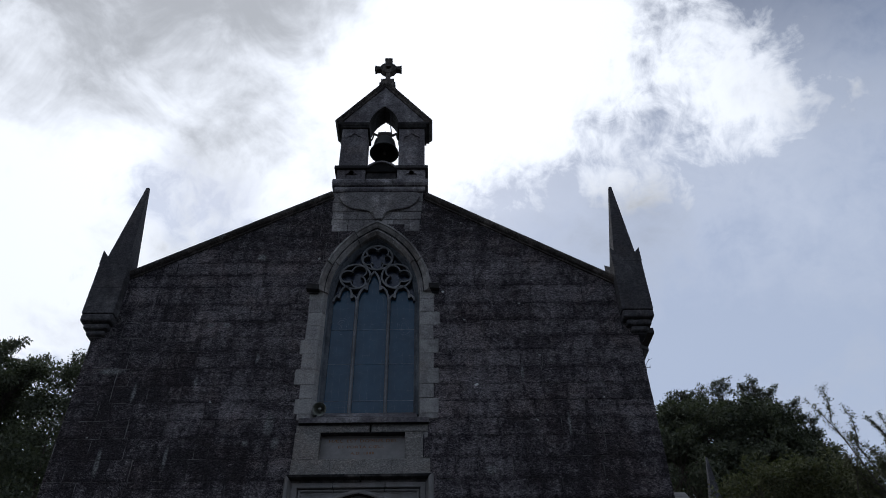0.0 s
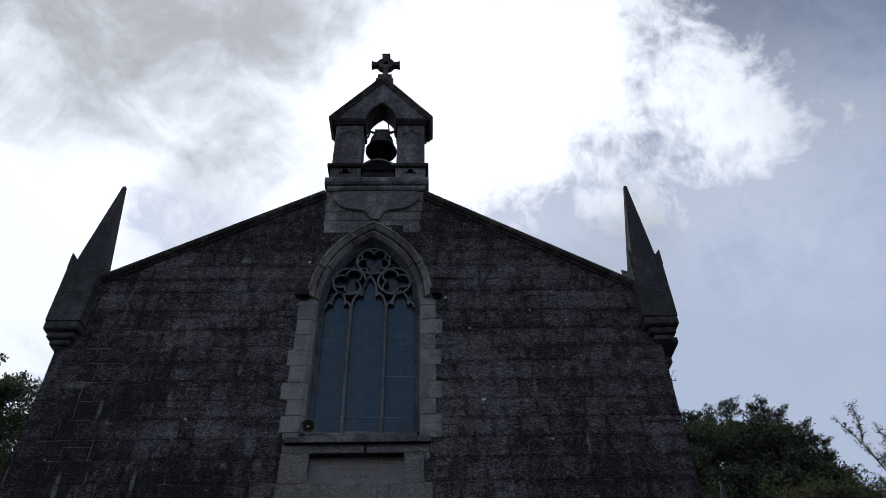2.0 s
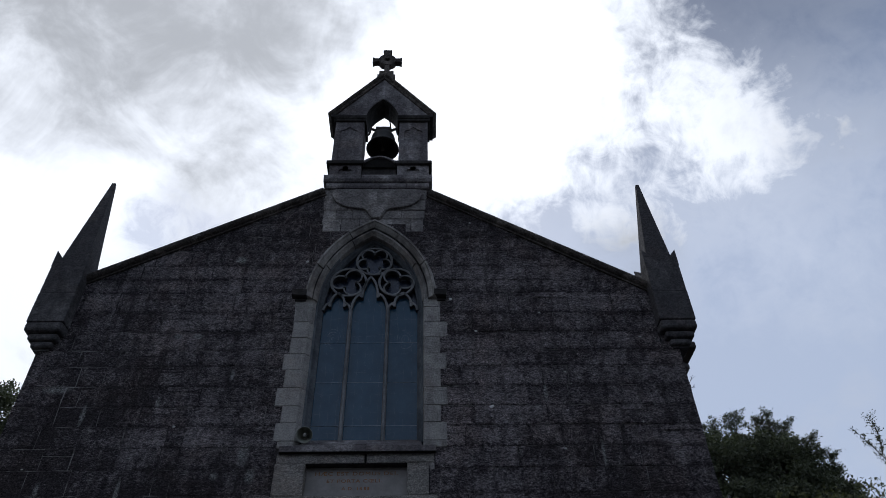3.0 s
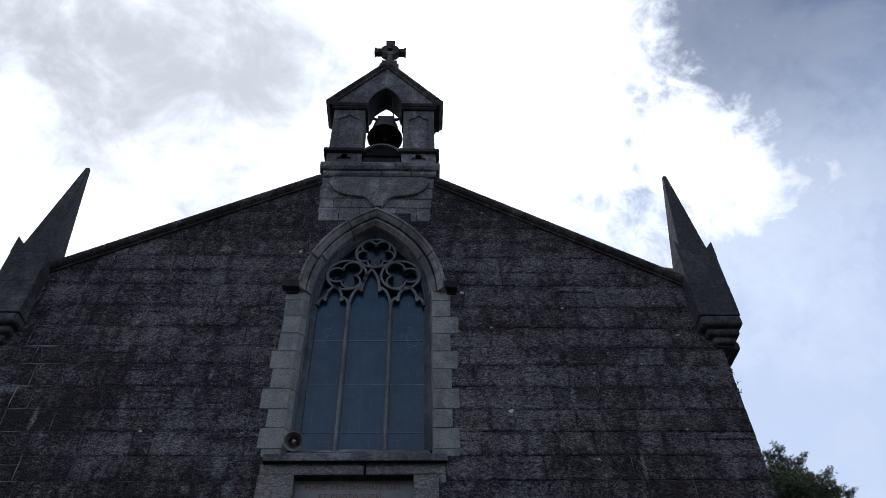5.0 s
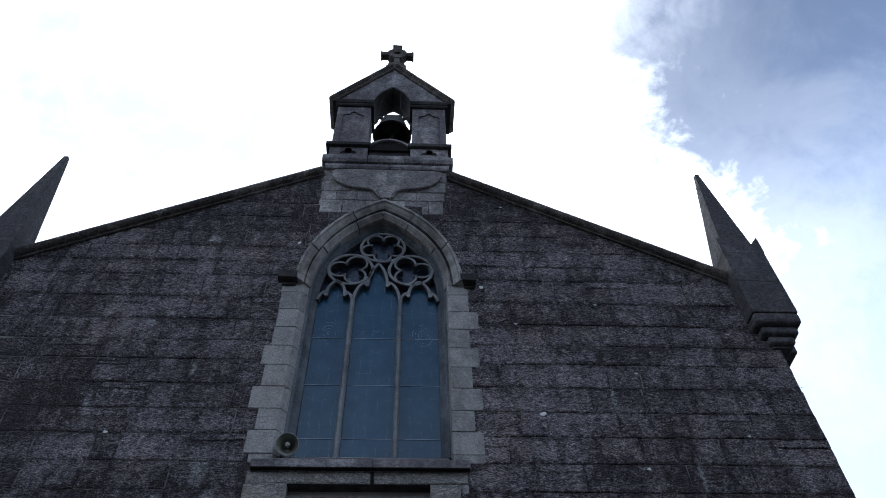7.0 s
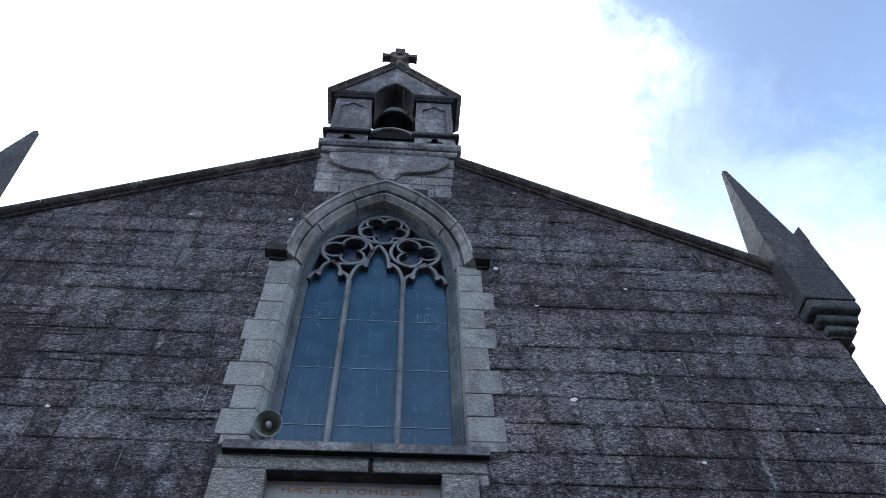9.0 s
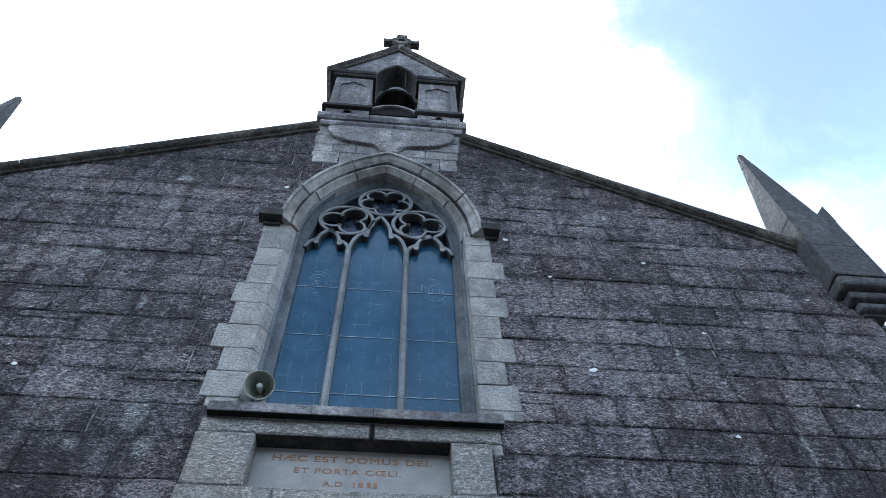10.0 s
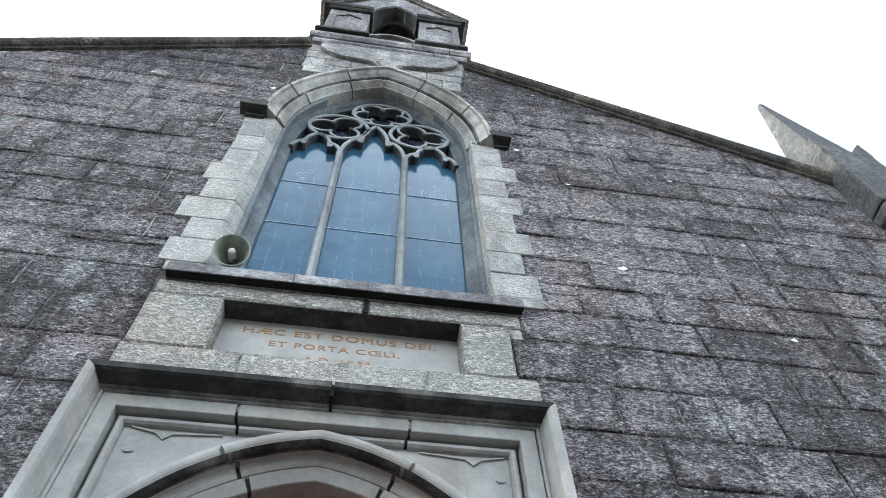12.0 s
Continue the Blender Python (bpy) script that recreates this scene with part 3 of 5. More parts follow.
# dressed stones: jambs of the window, ashlar over it, slabs round the tablet
QUOIN_Z = (7.31, 7.43, 7.75, 8.06, 8.40, 8.75, 9.08, 9.42, 9.76, 10.10, 10.40)
rng = random.Random(3)


def dressed(points, front=FRONT - 0.016, mat=DRESSED, soft=0.010, name="dressed_stone", back=FRONT + 0.25):
    ob = part(name, block(bmesh.new(), points, front, back, soft, rng), mat, wall)
    ob.location = (0, -FRONT, 0)
    return ob


def quoin(outer, face, inner, z0, z1):
    """A jamb stone: flat face, then a splay that runs back into the opening."""
    y0 = FRONT - 0.014 - rng.uniform(0, 0.006)
    plan = [(outer, FRONT + 0.25), (outer, y0 + 0.008), (outer + math.copysign(0.008, face - outer), y0), (face, y0), (inner, FRONT + 0.075), (inner, FRONT + 0.25)]
    bm = bmesh.new()
    low = [bm.verts.new((x, y, z0 + 0.004)) for x, y in plan]
    high = [bm.verts.new((x, y, z1 - 0.004 + rng.uniform(-0.002, 0.002))) for x, y in plan]
    bm.faces.new(low)
    bm.faces.new(high[::-1])
    for i in range(len(plan)):
        j = (i + 1) % len(plan)
        bm.faces.new((low[j], low[i], high[i], high[j]))
    part("quoin", edge(bm, 0.005, 1, 0.9), DRESSED, wall).location = (0, -FRONT, 0)


for i, (z0, z1) in enumerate(zip(QUOIN_Z, QUOIN_Z[1:])):
    a = (-1.26, -1.33, -1.26, -1.39, -1.295, -1.36, -1.28, -1.275, -1.285, -1.30)[i]
    b = (1.42, 1.43, 1.335, 1.45, 1.345, 1.455, 1.345, 1.475, 1.36, 1.36)[i]
    quoin(a, -1.0, AXIS - 0.985, z0, z1)
    quoin(b, 1.062, AXIS + 0.985, z0, z1)
for z0, z1, cuts in ((12.00, 12.36, (-0.98, -0.62, -0.25, 0.42, 0.80, 1.05)), (12.36, 12.62, (-1.0, -0.74, -0.40, 0.60, 1.08)), (12.62, 12.92, (-1.02, -0.52, -0.18, 0.66, 1.10)), (12.92, 13.24, (-1.04, -0.45, 0.08, 0.62, 1.13))):
    for a, b in zip(cuts, cuts[1:]):
        dressed([(a + 0.004, z0 + 0.004), (b - 0.004, z0 + 0.004), (b - 0.004, z1 - 0.004), (a + 0.004, z1 - 0.004)], front=FRONT - 0.008 - rng.uniform(0, 0.006), back=FRONT + 0.03, mat=ASHLAR)
for a, b, z0, z1 in ((-1.27, -0.55, 6.22, 6.535), (-0.55, 0.56, 6.22, 6.535), (0.56, 1.27, 6.22, 6.535),
                     (-1.25, -0.775, 6.54, 7.055), (0.795, 1.135, 6.54, 7.055), (-1.24, 0.135, 7.06, 7.20), (0.165, 1.22, 7.06, 7.20)):
    dressed([(a + 0.004, z0), (b - 0.004, z0), (b - 0.004, z1), (a + 0.004, z1)], front=FRONT - 0.010, mat=TOOLED)
dressed([(1.144, 6.56), (1.556, 6.56), (1.556, 6.94), (1.144, 6.94)], front=FRONT - 0.016, mat=RUBBLE)
part("tablet_back", box(-0.86, 0.86, FRONT + 0.20, FRONT + 0.28, 6.4, 7.15), DRESSED, wall).location = (0, -FRONT, 0)

def joints(path, cuts, gap=0.006):
    """Splits a path at the given x, with a narrow gap."""
    skip = False
    out, now = [], [path[0]]
    for p, q in zip(path, path[1:]):
        hit = [c for c in cuts if (p[0] - c) * (q[0] - c) < 0]
        for c in hit:
            t = (c - p[0]) / (q[0] - p[0])
            g = gap / max(0.02, abs(q[0] - p[0]))
            at = lambda s: (p[0] + s * (q[0] - p[0]), p[1] + s * (q[1] - p[1]))
            now = now if t - g > 0.05 else now[:-1]
            now.append(at(t - g))
            out.append(now)
            now = [at(t + g)]
            skip = t + g > 0.95
        if not (hit and skip):
            now.append(q)
    return out + [now]


part("open_joint", box(0.137, 0.163, FRONT - 0.014, FRONT + 0.04, 7.052, 7.212), SHADE_BLACK, wall, "soot-black open joint under the sill").location = (0, -FRONT, 0)
# thin dark sheet under the lintel: shade and stain put in by colour
soffit = part("tablet_soffit", box(-0.775, 0.795, FRONT + 0.0, FRONT + 0.15, 7.048, 7.056), BLACK_CRUST_SHADED, wall, "dark sheet on the soffit over the tablet, stain and painted shade")
soffit.location = (0, -FRONT, 0)

# ---- window ----
window = thing("window_1", "tall pointed church window with three lights and stone tracery", "window", (0, FRONT, 0), kind="structure")


def wpart(name, bm, mat, label="", smooth=False, under=None):
    ob = part(name, bm, mat, under or window, label, smooth)
    ob.location = (0, 0 if under else -FRONT, 0)
    return ob


def stretch(path, start, end):
    """A piece of a path, by shares of its count."""
    k = len(path) - 1
    return path[round(start * k):round(end * k) + 1]


# voussoirs: a splayed ring, cut by open joints
ring = arch(AXIS, 0.985, 10.28, 1.70, 20)
ring_profile = [(0.20, 12.05), (0.20, FRONT - 0.006), (0.062, FRONT - 0.008), (0.058, FRONT - 0.028), (0.035, FRONT - 0.026), (-0.008, FRONT + 0.045), (-0.02, FRONT + 0.055), (-0.02, FRONT + 0.30), (0.1, FRONT + 0.30)]
for piece in joints(ring, (-0.76, -0.32, AXIS, 0.45, 0.86)):
    wpart("voussoir", sweep(piece, ring_profile), HOOD)
# label over the arch, with square stops
hood = arch(HOOD_X, 1.065, 10.28, 1.80, 20)
hood_profile = [(0.0, FRONT + 0.02), (0.0, FRONT - 0.012), (0.014, FRONT - 0.045), (0.045, FRONT - 0.085), (0.085, FRONT - 0.115), (0.092, FRONT - 0.145), (0.128, FRONT - 0.148), (0.165, FRONT - 0.03), (0.175, FRONT + 0.02)]
for piece in joints(hood, (-0.86, -0.34, 0.50, 0.98)):
    hood_ = wpart("hood_mould", sweep(piece, hood_profile), HOOD)
    # a dark strip paints the shade of the groove beside the ring
    wpart("hood_quirk", sweep(piece, [(-0.010, FRONT + 0.02), (-0.010, FRONT - 0.030), (0.010, FRONT - 0.046), (0.014, FRONT + 0.02)]), CRUSTED_SHADED, "dark strip painting the shade in the quirk of the moulding", under=hood_)
for x0, x1 in ((-1.365, -1.09), (1.25, 1.475)):
    bm = solid(bmesh.new(), [(x0, 10.29), (x1, 10.27), (x1, 10.41), (x0, 10.42)], FRONT - 0.15, FRONT + 0.02)
    stop = wpart("label_stop", edge(bm, 0.008), BLACK_CRUST_SHADED)
    wpart("stop_bed", under=stop, bm=box(x0 + 0.06, x1 - 0.02, FRONT - 0.05, FRONT + 0.02, 10.225, 10.265, 0.006), mat=BLACK_CRUST_SHADED)

# sill, weathered on top, in three lengths
sill_profile = [(FRONT - 0.085, 7.315), (FRONT + 0.30, 7.60), (FRONT + 0.30, 7.20), (FRONT - 0.02, 7.20), (FRONT - 0.03, 7.235), (FRONT - 0.06, 7.215), (FRONT - 0.085, 7.215)]


def along_x(profile, x0, x1, bevel=0.0):
    bm = bmesh.new()
    a = [bm.verts.new((x0, y, z)) for y, z in profile]
    b = [bm.verts.new((x1, y, z)) for y, z in profile]
    bm.faces.new(a)
    bm.faces.new(b[::-1])
    for i in range(len(a)):
        j = (i + 1) % len(a)
        bm.faces.new((a[j], a[i], b[i], b[j]))
    if bevel:
        edge(bm, bevel)
    return bm


# the outer ends lie on the wall face, the middle runs back into the opening
end_profile = [(FRONT - 0.085, 7.315), (FRONT + 0.02, 7.36), (FRONT + 0.02, 7.20), (FRONT - 0.02, 7.20), (FRONT - 0.03, 7.235), (FRONT - 0.06, 7.215), (FRONT - 0.085, 7.215)]
wpart("window_sill", along_x(end_profile, -1.20, AXIS - 0.96, 0.006), SOOTY)
wpart("window_sill", along_x(end_profile, AXIS + 0.96, 1.245, 0.006), SOOTY)
for a, b in ((AXIS - 0.96, -0.36), (-0.357, 0.147), (0.152, AXIS + 0.96)):
    wpart("window_sill", along_x(sill_profile, a, b, 0.004), SOOTY)

# black sheet that paints the sill's underside shade
wpart("sill_soffit", box(-1.195, 1.24, FRONT - 0.083, FRONT - 0.0, 7.204, 7.213), SHADE_BLACK, "black sheet painting the shade under the sill")

# a crack across the sill
crack = bmesh.new()
track = [(-0.62, 0.12), (-0.50, 0.07), (-0.36, 0.10), (-0.22, 0.05), (-0.10, 0.09), (0.02, 0.03), (0.14, 0.05)]
for (xa, ya), (xb, yb) in zip(track, track[1:]):
    at = lambda x, y: (x, FRONT - 0.085 + y, 7.315 + y * 0.74 + 0.001)
    tube(crack, at(xa, ya), at(xb, yb), 0.005, 0.005, 5)
wpart("sill_crack", crack, BLACK_CRUST_SHADED)

# moulded frame round the glass
GY = FRONT + 0.20
outline = [(AXIS - 0.955, 7.45)] + arch(AXIS, 0.955, 10.26, 1.69, 16) + [(AXIS + 0.955, 7.45)]
frame_profile = [(0.06, GY - 0.02), (0.02, GY - 0.02), (-0.012, GY + 0.0), (-0.03, GY + 0.01), (-0.055, GY + 0.045), (-0.075, GY + 0.06), (-0.075, GY + 0.16), (0.06, GY + 0.16)]
wpart("window_frame", sweep(outline, frame_profile), FRAME, "blue-grey moulded stone frame")
# the roll of the frame runs up the jambs and dies into the haunches of the arch
roll_frame = [(0.028, FRONT + 0.075), (0.006, FRONT + 0.075), (-0.006, FRONT + 0.09), (-0.006, FRONT + 0.12), (0.006, FRONT + 0.135), (0.006, GY - 0.02), (0.028, GY - 0.02)]
for piece in (outline[:11], outline[-11:]):
    wpart("frame_roll", sweep(piece, roll_frame), FRAME)

# bars: pale face, darker body with side shade and dirt put into its colour
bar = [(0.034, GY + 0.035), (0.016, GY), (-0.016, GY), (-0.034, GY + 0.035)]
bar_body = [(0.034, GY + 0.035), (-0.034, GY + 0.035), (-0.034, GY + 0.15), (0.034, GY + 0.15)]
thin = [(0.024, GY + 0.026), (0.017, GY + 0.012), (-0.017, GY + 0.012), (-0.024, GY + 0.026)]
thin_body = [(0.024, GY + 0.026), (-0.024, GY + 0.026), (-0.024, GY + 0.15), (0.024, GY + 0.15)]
MULL = (-0.310, 0.386)
for x in MULL:
    mullion = wpart("mullion", sweep([(x, 7.50), (x, 9.0), (x, 10.22)], bar), TRACERY)
    wpart("mullion_body", sweep([(x, 7.50), (x, 9.0), (x, 10.22)], bar_body), TRACERY, under=mullion)


def curve(a, b, c, count=8):
    """A quadratic curve through control points."""
    return [tuple((1 - t) ** 2 * a[k] + 2 * t * (1 - t) * b[k] + t * t * c[k] for k in (0, 1)) for t in (i / count for i in range(count + 1))]


def light_head(xl, xr, spring, top, cusp_x, cusp_z):
    """The trefoiled head of one light: on each side a low lobe, a blunt cusp, and a tall lobe up to the point."""
    cx = (xl + xr) / 2
    for x in (xl, xr):
        s = 1 if x == xl else -1
        kx = x + s * cusp_x
        p = curve((x, spring), (x + s * 0.02, cusp_z - 0.04), (kx, cusp_z)) + curve((kx, cusp_z), (kx + s * 0.01, cusp_z + (top - cusp_z) * 0.6), (cx, top))[1:]
        p = p if s > 0 else p[::-1]
        bar_ = wpart("tracery_bar", sweep(p, thin), TRACERY)
        wpart("bar_body", sweep(p, thin_body), SHADED_BAR, under=bar_)
        q = [(kx - s * 0.075, cusp_z - 0.035), (kx - s * 0.012, cusp_z - 0.105), (kx + s * 0.018, cusp_z - 0.095), (kx + s * 0.026, cusp_z + 0.05), (kx, cusp_z + 0.03)]
        q = q if s > 0 else q[::-1]
        wpart("cusp", plate(q, GY + 0.016, GY + 0.030), TRACERY, under=bar_)
        wpart("cusp_body", plate(q, GY + 0.030, GY + 0.15), SHADED_BAR, under=bar_)


FL, FR = AXIS - 0.90, AXIS + 0.90
light_head(FL + 0.02, MULL[0], 10.20, 10.62, 0.125, 10.385)
light_head(MULL[0], MULL[1], 10.12, 11.02, 0.205, 10.60)
light_head(MULL[1], FR - 0.02, 10.20, 10.62, 0.125, 10.385)


def circle(cx, cz, r, a0=0.0, a1=360.0, count=28):
    full = abs(a1 - a0) >= 360
    return [(cx + r * math.cos(radians(a0 + (a1 - a0) * i / count)), cz + r * math.sin(radians(a0 + (a1 - a0) * i / count))) for i in range(count if full else count + 1)]


def foil(cx, cz, r, count, turn):
    hoop_ = wpart("tracery_circle", sweep(circle(cx, cz, r - 0.02), thin, closed=True), TRACERY)
    wpart("circle_body", sweep(circle(cx, cz, r - 0.02), thin_body, closed=True), SHADED_BAR, under=hoop_)
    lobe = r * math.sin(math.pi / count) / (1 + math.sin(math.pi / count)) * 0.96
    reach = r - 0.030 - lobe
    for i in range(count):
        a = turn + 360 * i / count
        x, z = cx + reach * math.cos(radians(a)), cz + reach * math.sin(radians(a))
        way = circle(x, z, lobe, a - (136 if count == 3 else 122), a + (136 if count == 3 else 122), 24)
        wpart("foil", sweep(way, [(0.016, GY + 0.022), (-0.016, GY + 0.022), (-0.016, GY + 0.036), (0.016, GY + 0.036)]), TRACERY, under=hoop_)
        wpart("foil_body", sweep(way, [(0.016, GY + 0.036), (-0.016, GY + 0.036), (-0.016, GY + 0.14), (0.016, GY + 0.14)]), SHADED_BAR, under=hoop_)


foil(AXIS + 0.025, 11.41, 0.365, 5, 54)
foil(AXIS - 0.445, 10.88, 0.355, 3, 58)
foil(AXIS + 0.475, 10.88, 0.355, 3, 122)

# panes, one to a light and one for the head
panes = []
for a, b, top, kx, kz in ((FL - 0.02, MULL[0], 10.62, 0.15, 10.40), (MULL[0], MULL[1], 11.02, 0.20, 10.62), (MULL[1], FR + 0.02, 10.62, 0.15, 10.40)):
    half_head = [(b, 10.24), (b - 0.04, kz - 0.06), (b - kx, kz), (b - kx - 0.02, (kz + top) / 2 + 0.02)]
    panes.append(wpart("pane", plate([(a, 7.4), (b, 7.4)] + half_head + [((a + b) / 2, top)] + [(a + b - x, z) for x, z in half_head[::-1]], GY + 0.11, GY + 0.12), GLASS))
wpart("pane", plate([(AXIS - 0.90, 10.2)] + arch(AXIS, 0.90, 10.26, 1.62, 12)[2:-2] + [(AXIS + 0.90, 10.2)], GY + 0.17, GY + 0.18), DARK_GLASS)
for z in (7.86, 8.69, 9.52):
    for a, b, sheet in ((FL, MULL[0] - 0.03, panes[0]), (MULL[0] + 0.03, MULL[1] - 0.03, panes[1]), (MULL[1] + 0.03, FR, panes[2])):
        wpart("saddle_bar", under=sheet, mat=LEAD, bm=box(a, b, GY + 0.103, GY + 0.109, z - 0.0035, z + 0.0035))

# ---- loudspeaker on the sill ----
horn = thing("horn_loudspeaker", "grey-green metal horn loudspeaker standing on the window sill", "loudspeaker", (-0.825, FRONT - 0.115, 7.482))
horn.rotation_euler = (radians(118), 0, radians(4))
mouth = part("bell_mouth", lathe([(0.127, 0.0), (0.130, 0.006), (0.127, 0.010), (0.121, 0.004), (0.117, -0.004), (0.11, -0.03), (0.09, -0.085), (0.07, -0.15), (0.055, -0.19), (0.06, -0.19), (0.076, -0.15), (0.097, -0.085), (0.118, -0.03), (0.127, 0.0)], 36), HORN, horn, smooth=True)
part("inner_cone", lathe([(0.116, -0.006), (0.108, -0.03), (0.088, -0.085), (0.068, -0.15), (0.0, -0.185)], 36), HORN, mouth, smooth=True)
part("throat", lathe([(0.0, -0.18), (0.06, -0.18), (0.06, -0.24), (0.045, -0.25), (0.0, -0.25)], 24), HORN_DARK, horn)
part("phase_plug", lathe([(0.0, -0.004), (0.016, -0.004), (0.025, -0.012), (0.028, -0.04), (0.028, -0.18), (0.0, -0.18)], 24), HORN_DARK, mouth, "pale grey plug in the mouth", smooth=True)
part("bracket", box(-0.02, 0.02, -0.15, -0.05, -0.16, -0.145, 0.003), HORN_DARK, horn)

# ---- inscription ----
tablet = thing("inscribed_tablet", "pale stone tablet with worn gilded Latin lettering, set in the wall", "tablet", (0, FRONT, 6.78))
part("slab", box(-0.80, 0.82, 0.15, 0.19, -0.26, 0.30), TABLET, tablet)


def lettering(text, x0, x1, z0, height):
    cu = bpy.data.curves.new("lettering", "FONT")
    cu.body, cu.size, cu.extrude, cu.align_x, cu.space_character, cu.bevel_depth, cu.bevel_resolution = text, 1.0, 0.02, "LEFT", 1.16, 0.014, 0
    tmp = bpy.data.objects.new("lettering", cu)
    scene.collection.objects.link(tmp)
    bpy.context.view_layer.update()
    me = bpy.data.meshes.new_from_object(tmp.evaluated_get(bpy.context.evaluated_depsgraph_get()))
    bpy.data.objects.remove(tmp)
    xs, ys = [v.co.x for v in me.vertices], [v.co.y for v in me.vertices]
    sx, sz = (x1 - x0) / (max(xs) - min(xs)), height / 0.72
    for v in me.vertices:
        v.co = ((v.co.x - min(xs)) * sx + x0, 0.149 - 0.05 * v.co.z, v.co.y * sz + z0)
    whole = bmesh.new()
    whole.from_mesh(me)
    seen = set()
    for start in whole.faces:
        if start in seen:
            continue
        stack, group = [start], []
        seen.add(start)
        while stack:
            f = stack.pop()
            group.append(f)
            for e in f.edges:
                for g in e.link_faces:
                    if g not in seen:
                        seen.add(g)
                        stack.append(g)
        bm, at = bmesh.new(), {}
        for f in group:
            for v in f.verts:
                if v not in at:
                    at[v] = bm.verts.new(v.co)
            bm.faces.new([at[v] for v in f.verts])
        part("letter", bm, GOLD, tablet)
    whole.free()


lettering("HÆC EST DOMUS DEI.", -0.63, 0.652, 0.146, 0.058)
lettering("ET PORTA CŒLI.", -0.444, 0.406, 0.030, 0.052)
lettering("A.D. 18", -0.208, 0.110, -0.092, 0.050)
for x in (0.138, 0.188):
    part("letter", box(x, x + 0.028, 0.146, 0.1505, -0.092, -0.044), GOLD, tablet, "worn illegible gilded numeral")

# ---- door ----
surround = thing("door_surround", "moulded grey limestone door surround with square label and low arch", "door surround", (0, FRONT, 0), kind="structure")


def spart(name, bm, mat, label="", smooth=False, under=None):
    ob = part(name, bm, mat, under or surround, label, smooth)
    ob.location = (0, 0 if under else -FRONT, 0)
    return ob


def mitred(path, profile):
    """Draws a profile along a path as one piece a stretch, cut on the mitre at the corners."""
    pieces = []
    whole = sweep(path, profile)
    rings = [[v.co.copy() for v in list(whole.verts)[i * len(profile):(i + 1) * len(profile)]] for i in range(len(path))]
    whole.free()
    for r, s_ in zip(rings, rings[1:]):
        bm = bmesh.new()
        a_, b_ = [bm.verts.new(c) for c in r], [bm.verts.new(c) for c in s_]
        for j in range(len(a_)):
            k = (j + 1) % len(a_)
            bm.faces.new((a_[j], a_[k], b_[k], b_[j]))
        bm.faces.new(a_[::-1])
        bm.faces.new(b_)
        pieces.append(bm)
    return pieces


F = FRONT
LABEL = 1.175
label_path = [(-LABEL - 0.01, BASE), (-LABEL - 0.01, 6.085), (0.012, 6.085), (0.026, 6.085), (LABEL, 6.085), (LABEL, BASE)]
label_fascia = [(0.062, F + 0.02), (0.058, F - 0.125), (0.070, F - 0.142), (0.112, F - 0.142), (0.15, F - 0.02), (0.15, F + 0.02)]
label_upper = [(0.062, F + 0.02), (0.038, F - 0.040), (0.042, F - 0.062), (0.052, F - 0.095), (0.058, F - 0.125)]
label_lower = [(0.062, F + 0.02), (0.012, F + 0.02), (0.010, F - 0.008), (0.016, F - 0.020), (0.026, F - 0.018), (0.029, F - 0.006), (0.033, F - 0.020), (0.038, F - 0.040)]
for k, (fascia, upper, lower) in enumerate(zip(*(mitred(label_path, p) for p in (label_fascia, label_upper, label_lower)))):
    if k == 2:
        continue
    level = k in (1, 3)
    stone_ = spart("label_mould", fascia, CRUSTED_SHADED if level else SMOOTH)
    # level hollows: crust and underside shade share one dark colour
    spart("label_hollow", upper, BLACK_CRUST_SHADED if level else SMOOTH, "top of the hollow, dark with crust and painted shade" if level else "", under=stone_)
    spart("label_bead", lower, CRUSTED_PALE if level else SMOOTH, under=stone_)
spart("label_joint", box(0.010, 0.028, F - 0.128, F + 0.03, 6.098, 6.188), SHADE_BLACK, "black open joint in the label")
fill_path = [(-1.100, BASE), (-1.100, 6.010), (1.085, 6.010), (1.085, BASE)]
flat_profile = [(0.0, F + 0.12), (0.0, F - 0.002), (0.004, F - 0.006), (0.090, F - 0.006), (0.094, F + 0.12)]
for piece in joints(fill_path, (-0.475, 0.465), 0.009):
    spart("frame_band", sweep(piece, flat_profile), SMOOTH)
roll_profile = [(0.0, F + 0.12), (-0.008, F + 0.115), (-0.010, F + 0.075), (-0.016, F + 0.052), (-0.030, F + 0.040), (-0.046, F + 0.044), (-0.056, F + 0.060), (-0.060, F + 0.085), (-0.060, F + 0.12)]
for piece in joints(fill_path, (-0.46, 0.45), 0.009):
    spart("inner_roll", sweep(piece, roll_profile), SMOOTH)
